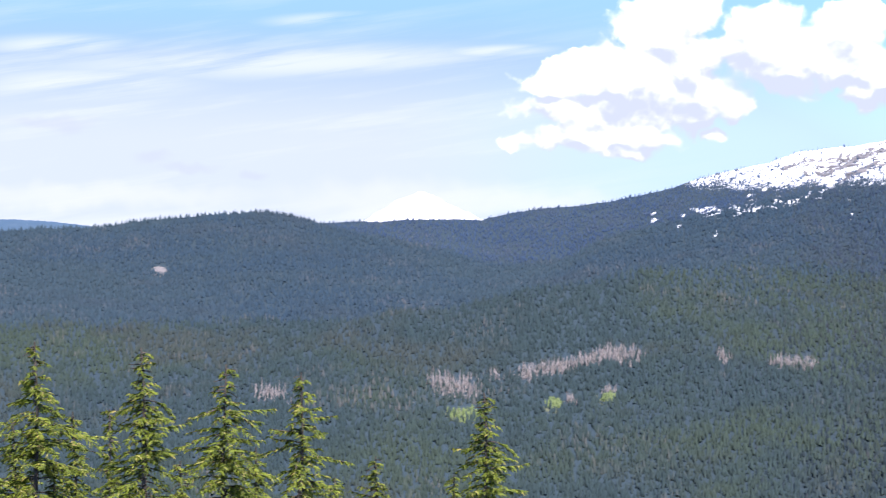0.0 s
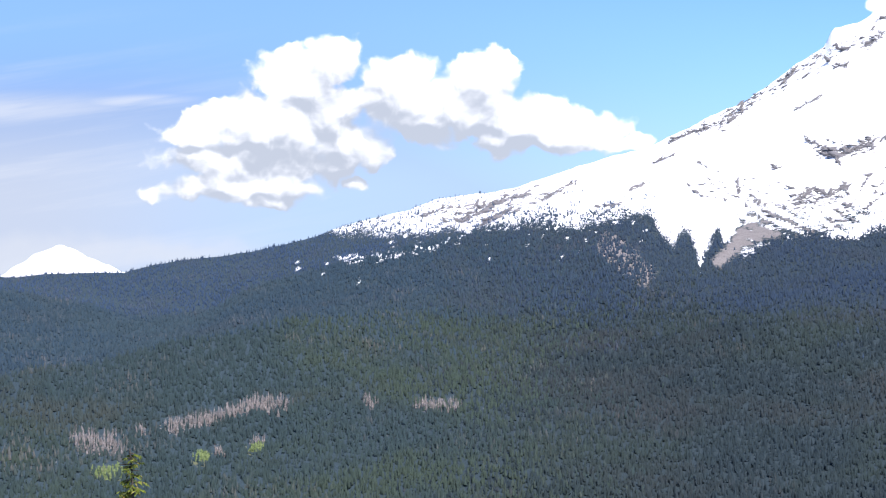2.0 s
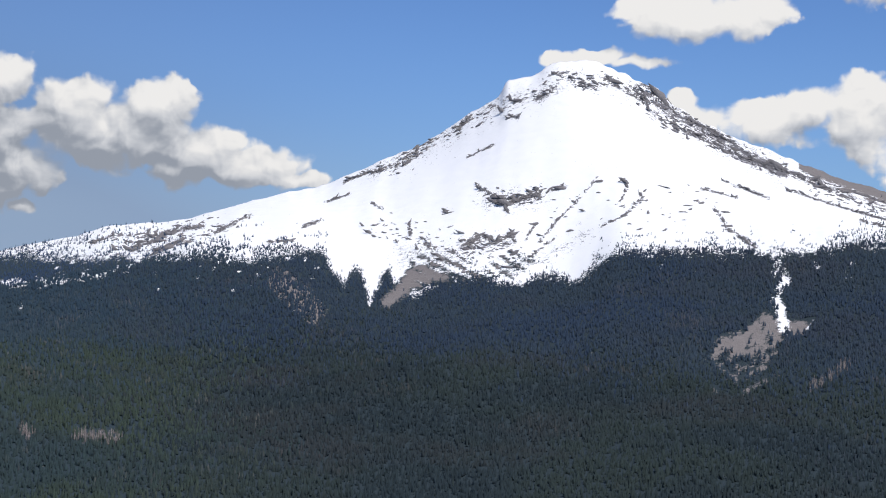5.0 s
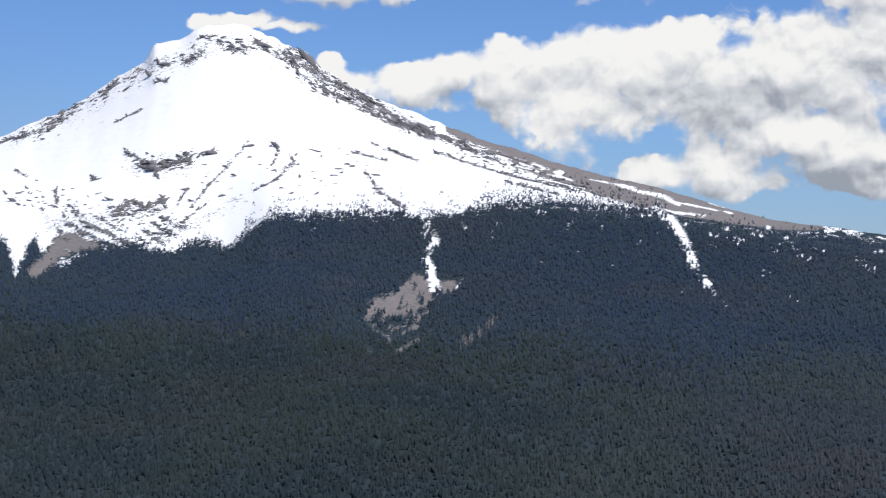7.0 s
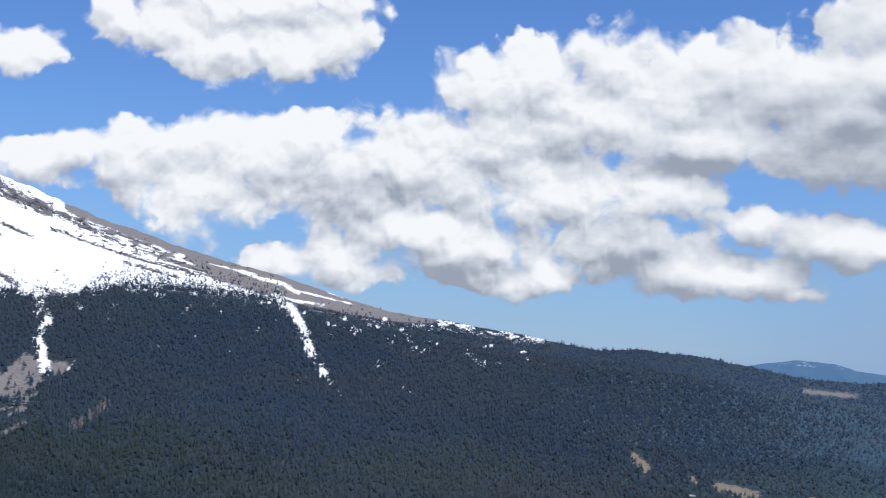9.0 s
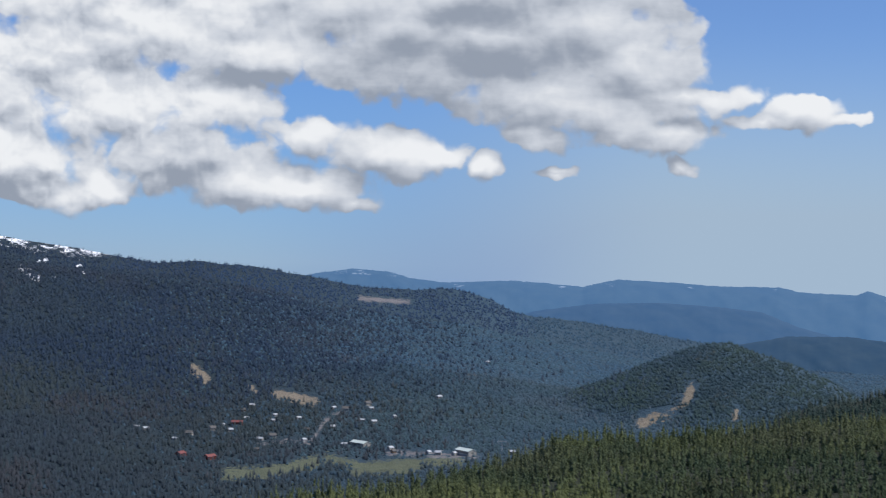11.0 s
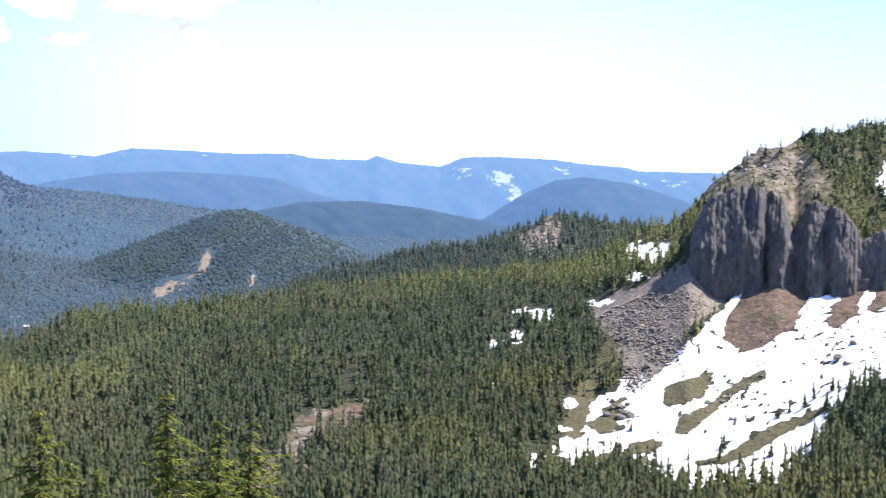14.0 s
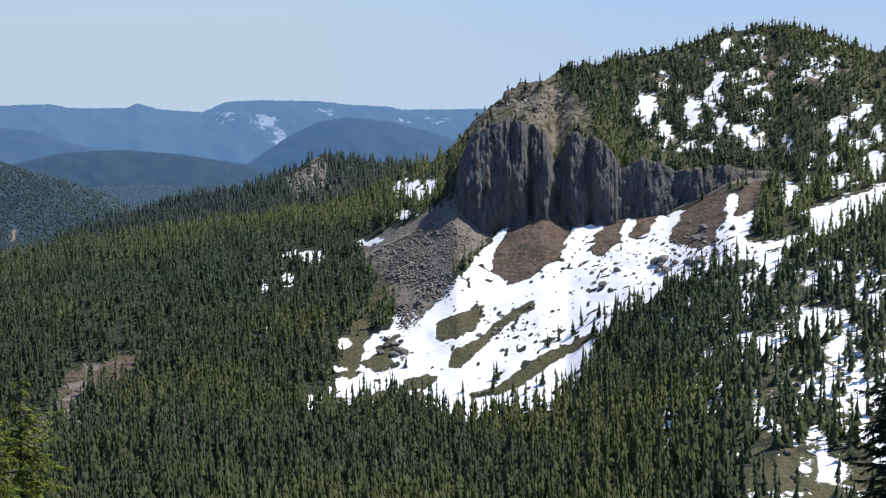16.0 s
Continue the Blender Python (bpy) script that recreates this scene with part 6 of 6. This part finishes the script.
def small_stones():
    """Loose stones of the talus fans, too many to count."""
    rng = np.random.default_rng(3)
    pts, sizes = [], []
    for a, e, sa, se, count, size in [(87.6, -5.6, 1.1, 0.7, 2600, 0.34), (87.4, -6.5, 0.7, 0.5, 1400, 0.42), (88.3, -7.2, 0.5, 0.35, 800, 0.42), (87.3, -8.1, 0.4, 0.4, 400, 0.45), (89.1, -5.7, 0.5, 0.6, 900, 0.3),
                                      (94.5, -6.6, 2.2, 0.8, 160, 0.5), (91.0, -8.6, 1.8, 0.9, 120, 0.5), (97.5, -6.0, 1.2, 0.5, 150, 0.7), (75.2, -11.0, 0.9, 0.8, 500, 0.4), (91.8, -0.9, 1.1, 0.5, 300, 0.55), (84.0, -3.5, 0.7, 0.4, 260, 1.3)]:
        for _ in range(count):
            hi = ROW_NEAR if e > -3 else ROW_FOOT
            lo = ROW_BOWL
            if a == 84.0:
                lo, hi = ROW_GAP, ROW_KNOB + 1
            pts.append(on_ground(rng.normal(a, sa * 0.6), rng.normal(e, se * 0.6), lo, hi))
            sizes.append(size * math.exp(rng.normal(0, 0.45)))
    pts, sizes = np.array(pts), np.array(sizes)
    n = len(pts)
    dirs = np.array([(1, 0, 0), (-1, 0, 0), (0, 1, 0), (0, -1, 0), (0, 0, 1), (0, 0, -1)], float)
    co = pts[:, None, :] + dirs[None] * sizes[:, None, None] * rng.uniform(0.55, 1.3, (n, 6, 1)) + rng.normal(0, 0.15, (n, 6, 3)) * sizes[:, None, None]
    tri = np.array([(0, 2, 4), (2, 1, 4), (1, 3, 4), (3, 0, 4), (2, 0, 5), (1, 2, 5), (3, 1, 5), (0, 3, 5)])
    me = bpy.data.meshes.new("talus_stones")
    fill_mesh(me, co.reshape(-1, 3), (tri[None] + (np.arange(n) * 6)[:, None, None]).reshape(-1, 3))
    k = Mat("talus_stone", 0.95)
    k.color(k.ramp(k.island(), (0.0, rgb(0.1, 0.088, 0.071)), (0.7, rgb(0.225, 0.199, 0.165)), (1.0, rgb(0.33, 0.3, 0.255))))
    me.materials.append(k.m)
    tagged(new("talus_stones", me), "loose grey stones of the talus fan", "stones", kind="stuff")


small_stones()

BOULDERS = [tagged(part("boulder", boulder(k), STONE), "angular grey lava boulder lying below the cliff", "boulder", "boulders below the cliff") for k in range(6)]
# clusters: bearing, elevation, spread, how many, size
CLUSTERS = [(87.0, -6.2, 0.9, 40, 0.85), (88.6, -5.6, 0.6, 16, 0.6), (88.2, -7.1, 0.6, 22, 0.9), (87.4, -8.0, 0.5, 14, 0.95), (86.9, -9.3, 0.4, 14, 1.7), (96.3, -6.6, 0.5, 12, 2.2),
            (97.4, -6.4, 0.9, 14, 1.5), (94.5, -6.9, 1.6, 12, 1.1), (90.0, -9.0, 1.2, 8, 1.0), (98.0, -5.6, 0.8, 10, 1.4), (91.8, -6.6, 0.5, 8, 0.9), (101.3, -13.7, 1.4, 8, 0.9), (91.3, -0.8, 0.8, 3, 1.1), (92.6, -0.6, 0.7, 2, 1.0)]
rng_b = random.Random(4)
made = 0
for a, e, spread_a, count, size in CLUSTERS:
    for _ in range(count):
        ba, be = a + rng_b.gauss(0, 0.55) * spread_a, e + rng_b.gauss(0, 0.4) * spread_a
        p = on_ground(ba, be, ROW_DROP + 4, ROW_NEAR if e > -3 else ROW_FOOT)
        s = size * math.exp(rng_b.gauss(-0.15, 0.45))
        m = pose(p[0], p[1], p[2] + 0.2 * s, 0, 0, rng_b.uniform(0, 360))
        ob = BOULDERS[made] if made < len(BOULDERS) else copy_thing(BOULDERS[made % len(BOULDERS)], m)
        ob.matrix_basis = m
        ob.scale = (s * rng_b.uniform(0.8, 1.4), s * rng_b.uniform(0.8, 1.2), s)
        made += 1


# ------------------------------------------------------------------ stands of leafless and of fresh green trees in the low forest
def thicket(name, spots, height, width, tone, tone2, label, seed):
    rng = np.random.default_rng(seed)
    pts = []
    for a0, e0, a1, e1, half, count in spots:
        for _ in range(count):
            f = rng.random()
            pts.append(on_ground(a0 + (a1 - a0) * f + rng.normal(0, half * 0.7), e0 + (e1 - e0) * f + rng.normal(0, half * 0.6), ROW_PLAIN - 4, ROW_LINE))
    k = Mat(name, 0.9)
    k.color(k.mix(k.island(), rgb(*tone), rgb(*tone2)))
    stand(name, np.array(pts), height, width, 4, 4, k.m, label, rng, 0.6)


thicket("bare_trees", [(2.6, -6.35, 4.3, -6.15, 0.16, 190), (4.3, -6.1, 5.2, -5.85, 0.14, 110), (5.2, -5.75, 6.6, -5.7, 0.2, 170), (-0.4, -6.7, 0.9, -6.9, 0.28, 170), (4.2, -7.3, 4.5, -7.3, 0.1, 24),
                       (5.5, -7.0, 5.8, -7.0, 0.1, 30), (1.6, -6.5, 1.8, -6.5, 0.08, 14), (-6.6, -7.0, -5.6, -7.1, 0.2, 70), (9.4, -5.5, 9.7, -5.9, 0.12, 30), (11.2, -5.85, 12.6, -5.95, 0.14, 90), (36.1, -3.6, 37.4, -2.62, 0.12, 90)],
        11.5, 2.1, (0.12, 0.108, 0.108), (0.23, 0.208, 0.205), "grey-pink leafless trees among the dark conifers", 41)
thicket("fresh_leaf_trees", [(0.2, -7.75, 1.0, -7.75, 0.16, 60), (3.55, -7.4, 3.95, -7.4, 0.1, 50), (5.4, -7.15, 5.8, -7.15, 0.08, 26)],
        7.5, 4.6, (0.09, 0.125, 0.05), (0.15, 0.19, 0.08), "fresh yellow-green leafy trees among the conifers", 43)


def snow_conifers():
    """Small trees that thin out up the snow above the tree line."""
    rng = np.random.default_rng(47)
    pts = []
    for a0, a1, up, count in [(37.6, 43.2, 0.3, 900), (36.2, 37.6, 0.14, 70), (29.5, 34.2, 0.12, 220), (44.0, 48.0, 0.14, 150), (48.0, 52.8, 0.3, 620), (20.0, 28.0, 0.12, 160)]:
        for _ in range(count):
            a = rng.uniform(a0, a1)
            e = np.interp(a, TREE_A, TREE_E) - 0.1 + rng.exponential(up)
            if e < np.interp(a, BEARINGS, crest) - 0.06:
                pts.append(on_ground(a, e, ROW_PLAIN, ROW_CREST))
    stand("tree_line_conifers", np.array(pts), 14.0, 5.0, 3, 4, FAR_HAZE, "small dark conifers scattered up the snow", rng, 0.5)


snow_conifers()


# ------------------------------------------------------------------ lone spires on the snow and on the cliff
def spire_material():
    k = Mat("spire_needles", 0.85)
    k.color(k.mix(k.random(), rgb(0.035, 0.048, 0.026), rgb(0.075, 0.085, 0.036)))
    return k.m


SPIRE_GREEN = spire_material()


def spire(seed, height, width):
    ob = new("fir_tree")
    co, f = conifers(np.zeros((1, 3)), np.array([height]), np.array([width]), 11, 9, np.random.default_rng(seed), 0.5)
    raw_part("crown", co, f, SPIRE_GREEN, ob)
    c, q = tube([Vector((0, 0, -0.5)), Vector((0, 0, height * 0.9))], [0.16, 0.03], 5)
    raw_part("trunk", c, q, BARK, ob)
    return tagged(ob, "small dark green fir standing alone on the slope", "tree", "lone firs of the cliff hill")


SPIRES = [spire(5, 8.0, 2.4), spire(8, 8.0, 1.8), spire(13, 8.0, 3.0)]
LONE = [(91.6, -0.4, 7), (92.1, -0.3, 8), (92.7, -0.15, 6), (93.2, -0.1, 8.5), (90.9, -0.9, 6), (90.4, -1.3, 5.5), (91.0, -0.85, 5), (93.6, 0.0, 9), (89.6, -2.1, 6), (90.1, -1.6, 5),
        (93.4, -8.6, 9), (93.1, -8.9, 7), (92.2, -9.3, 6), (92.6, -9.1, 8), (94.0, -8.3, 7), (90.4, -10.4, 8), (89.2, -10.8, 6), (93.8, -8.9, 8), (88.6, -4.4, 6), (88.2, -4.6, 7), (87.2, -9.9, 5),
        (95.6, -4.9, 6), (95.4, -4.7, 5), (97.6, -4.3, 6), (94.8, -6.0, 4), (91.4, -10.9, 6), (92.0, -10.6, 7), (94.6, -8.1, 8), (88.0, -5.3, 3), (89.9, -8.1, 3)]
for n, (a, e, h) in enumerate(LONE):
    p = on_ground(a, e, ROW_BASIN - 6, ROW_NEAR + 2)
    m = pose(p[0], p[1], p[2] - 0.1, 0, 0, (n * 131) % 360)
    ob = SPIRES[n] if n < 3 else copy_thing(SPIRES[n % 3], m)
    ob.matrix_basis = m
    ob.scale = (h / 8, h / 8, h / 8)


# ------------------------------------------------------------------ the village in the valley
def plain_material(name, tone, tone2, size=1.5, rough=0.8):
    k = Mat(name, rough)
    k.color(k.mix(k.noise(size, 5.0, 0.6), rgb(*tone), rgb(*tone2)))
    return k.m


def box(bm, x0, x1, y0, y1, z0, z1):
    v = [bm.verts.new(c) for c in ((x0, y0, z0), (x1, y0, z0), (x1, y1, z0), (x0, y1, z0), (x0, y0, z1), (x1, y0, z1), (x1, y1, z1), (x0, y1, z1))]
    for q in ((3, 2, 1, 0), (4, 5, 6, 7), (0, 1, 5, 4), (1, 2, 6, 5), (2, 3, 7, 6), (3, 0, 4, 7)):
        bm.faces.new([v[i] for i in q])


def walls(w, d, h, peak):
    bm = bmesh.new()
    pts = [(-w / 2, 0), (w / 2, 0), (w / 2, h), (0, h + peak), (-w / 2, h)]
    a = [bm.verts.new((x, -d / 2, z)) for x, z in pts]
    b = [bm.verts.new((x, d / 2, z)) for x, z in pts]
    bm.faces.new(a)
    bm.faces.new(b[::-1])
    for i in range(5):
        j = (i + 1) % 5
        bm.faces.new((a[j], a[i], b[i], b[j]))
    return bm


def gable(w, d, h, peak, thick=0.35, over=0.7):
    bm = bmesh.new()
    run = w / 2 + over
    drop = over * peak / (w / 2)
    for s in (-1, 1):
        pts = [(0, h + peak + 0.02), (s * run, h - drop + 0.02), (s * run, h - drop + thick), (0, h + peak + thick)]
        a = [bm.verts.new((x, -d / 2 - over, z)) for x, z in pts]
        b = [bm.verts.new((x, d / 2 + over, z)) for x, z in pts]
        bm.faces.new(a)
        bm.faces.new(b[::-1])
        for i in range(4):
            j = (i + 1) % 4
            bm.faces.new((a[j], a[i], b[i], b[j]))
    return bm


WALLS = [plain_material("cream_boards", (0.46, 0.43, 0.37), (0.36, 0.33, 0.29)), plain_material("brown_boards", (0.16, 0.11, 0.08), (0.24, 0.18, 0.13)),
         plain_material("grey_boards", (0.36, 0.36, 0.36), (0.48, 0.47, 0.45)), plain_material("red_boards", (0.2, 0.07, 0.06), (0.16, 0.06, 0.055))]
ROOFS = [plain_material("grey_metal_roof", (0.4, 0.41, 0.43), (0.54, 0.55, 0.56), 3, 0.6), plain_material("red_roof", (0.26, 0.09, 0.08), (0.2, 0.08, 0.075), 3),
         plain_material("dark_shingle_roof", (0.1, 0.095, 0.09), (0.17, 0.16, 0.15), 2), plain_material("pale_green_roof", (0.55, 0.62, 0.55), (0.66, 0.7, 0.64), 3)]
GLASS = plain_material("window_glass", (0.03, 0.04, 0.05), (0.05, 0.06, 0.07), 2, 0.15)


def house(w, d, h, peak, wall, roof, label, panes=3):
    ob = new("house")
    part("wall", walls(w, d, h, peak), WALLS[wall], ob)
    part("roof", gable(w, d, h, peak), ROOFS[roof], ob)
    for face in (-1, 1):
        for k in range(panes):
            bm = bmesh.new()
            y = (k + 0.5) / panes * d * 0.9 - d * 0.45
            x = face * (w / 2 + 0.03)
            box(bm, x - 0.05, x + 0.05, y - 0.8, y + 0.8, h * 0.35, h * 0.8)
            part("window", bm, GLASS, ob)
        bm = bmesh.new()
        y = face * (d / 2 + 0.03)
        box(bm, -0.9, 0.9, y - 0.05, y + 0.05, h * 0.35, h * 0.8)
        part("window", bm, GLASS, ob)
    bm = bmesh.new()
    box(bm, w * 0.22, w * 0.22 + 1.0, -d / 2 - 0.08, -d / 2 + 0.02, 0.05, 2.1)
    part("door", bm, WALLS[1], ob)
    return tagged(ob, label, "house", "village houses among the trees")


HOUSES = [house(11, 14, 6, 4, 0, 0, "cream wooden house with a pale grey metal roof"), house(9, 12, 5, 4, 1, 2, "brown wooden cabin with a dark shingle roof"),
          house(10, 13, 5, 3.5, 2, 0, "grey boarded house with a pale metal roof"), house(15, 30, 8, 5, 3, 1, "long lodge with red walls and red roof", 6),
          house(14, 34, 6, 3, 0, 3, "long low pale green hall beside the meadow", 7), house(14, 18, 8, 6, 0, 2, "large cream lodge with a dark gabled roof", 4)]
# bearing, elevation, kind, turn
LODGE_SITES = [(55.28, -6.0, 5, 20), (56.05, -5.83, 5, 70), (56.7, -5.85, 0, 35), (54.8, -6.15, 2, 10), (53.5, -5.75, 2, 15), (53.8, -5.82, 0, 60), (56.9, -5.62, 3, 30), (56.4, -5.66, 2, 90), (57.2, -5.45, 0, 30),
               (58.2, -5.32, 2, 70), (57.4, -5.0, 0, 10), (57.1, -5.15, 1, 50), (58.1, -5.5, 2, 15), (60.2, -5.05, 0, 80), (60.6, -5.1, 5, 30), (61.37, -4.9, 5, 65), (61.5, -5.05, 0, 20), (62.3, -5.3, 2, 85), (61.2, -5.45, 2, 20), (61.6, -5.5, 0, 45)]
MEADOW_SITES = [(58.12, -6.06, 5, 40), (57.7, -6.15, 0, 15), (59.2, -6.15, 2, 75), (57.6, -6.5, 1, 35), (61.15, -6.3, 4, -24), (60.6, -6.3, 0, 20), (62.19, -6.4, 0, 70), (62.3, -6.5, 1, 70), (63.5, -6.5, 2, 85), (63.85, -6.53, 0, 15),
                (64.8, -6.5, 4, -30), (64.4, -6.53, 2, 80), (66.4, -6.45, 0, 25), (59.3, -5.8, 1, 25), (63.84, -4.6, 0, 60), (65.5, -3.35, 2, 25), (59.0, -5.4, 2, 60), (60.2, -5.7, 0, 45), (55.0, -6.7, 3, 95), (56.0, -6.8, 3, 80)]
seen = set()
for a, e, kind, turn in LODGE_SITES + MEADOW_SITES:
    p = on_ground(a, e, ROW_PLAIN - 4, ROW_LINE)
    m = pose(p[0], p[1], p[2] + 0.4, 0, 0, turn)
    size = 0.8 if kind == 4 else 0.48
    HOUSES[kind].scale = (size, size, size)
    if kind in seen:
        ob = copy_thing(HOUSES[kind], m)
    else:
        ob = HOUSES[kind]
        seen.add(kind)
        ob.matrix_basis = m @ Matrix.Diagonal((size, size, size, 1))
    bm = bmesh.new()
    w, d = ((11, 14), (9, 12), (10, 13), (15, 30), (14, 34), (14, 18))[kind]
    box(bm, -w / 2 + 0.1, w / 2 - 0.1, -d / 2 + 0.1, d / 2 - 0.1, -6, -0.01)
    part("base", bm, WALLS[2], ob)


def lift_tower():
    ob = new("lift_tower")
    steel = plain_material("galvanised_steel", (0.5, 0.5, 0.5), (0.62, 0.62, 0.62), 1, 0.5)
    c, q = tube([Vector((0, 0, -2)), Vector((0, 0, 15))], [0.55, 0.4], 10)
    raw_part("mast", c, q, steel, ob)
    bm = bmesh.new()
    box(bm, -5, 5, -0.4, 0.4, 14.6, 15.4)
    part("crossarm", bm, steel, ob)
    for s in (-1, 1):
        bm = bmesh.new()
        box(bm, s * 4.4 - 0.3, s * 4.4 + 0.3, -2.2, 2.2, 13.6, 14.6)
        part("wheel_bank", bm, steel, ob)
    return tagged(ob, "grey steel chairlift tower standing above the trees", "lift tower")


tower = lift_tower()
p = on_ground(66.04, -6.45, ROW_PLAIN - 4, ROW_LINE)
tower.matrix_basis = pose(p[0], p[1], p[2], 0, 0, -66)
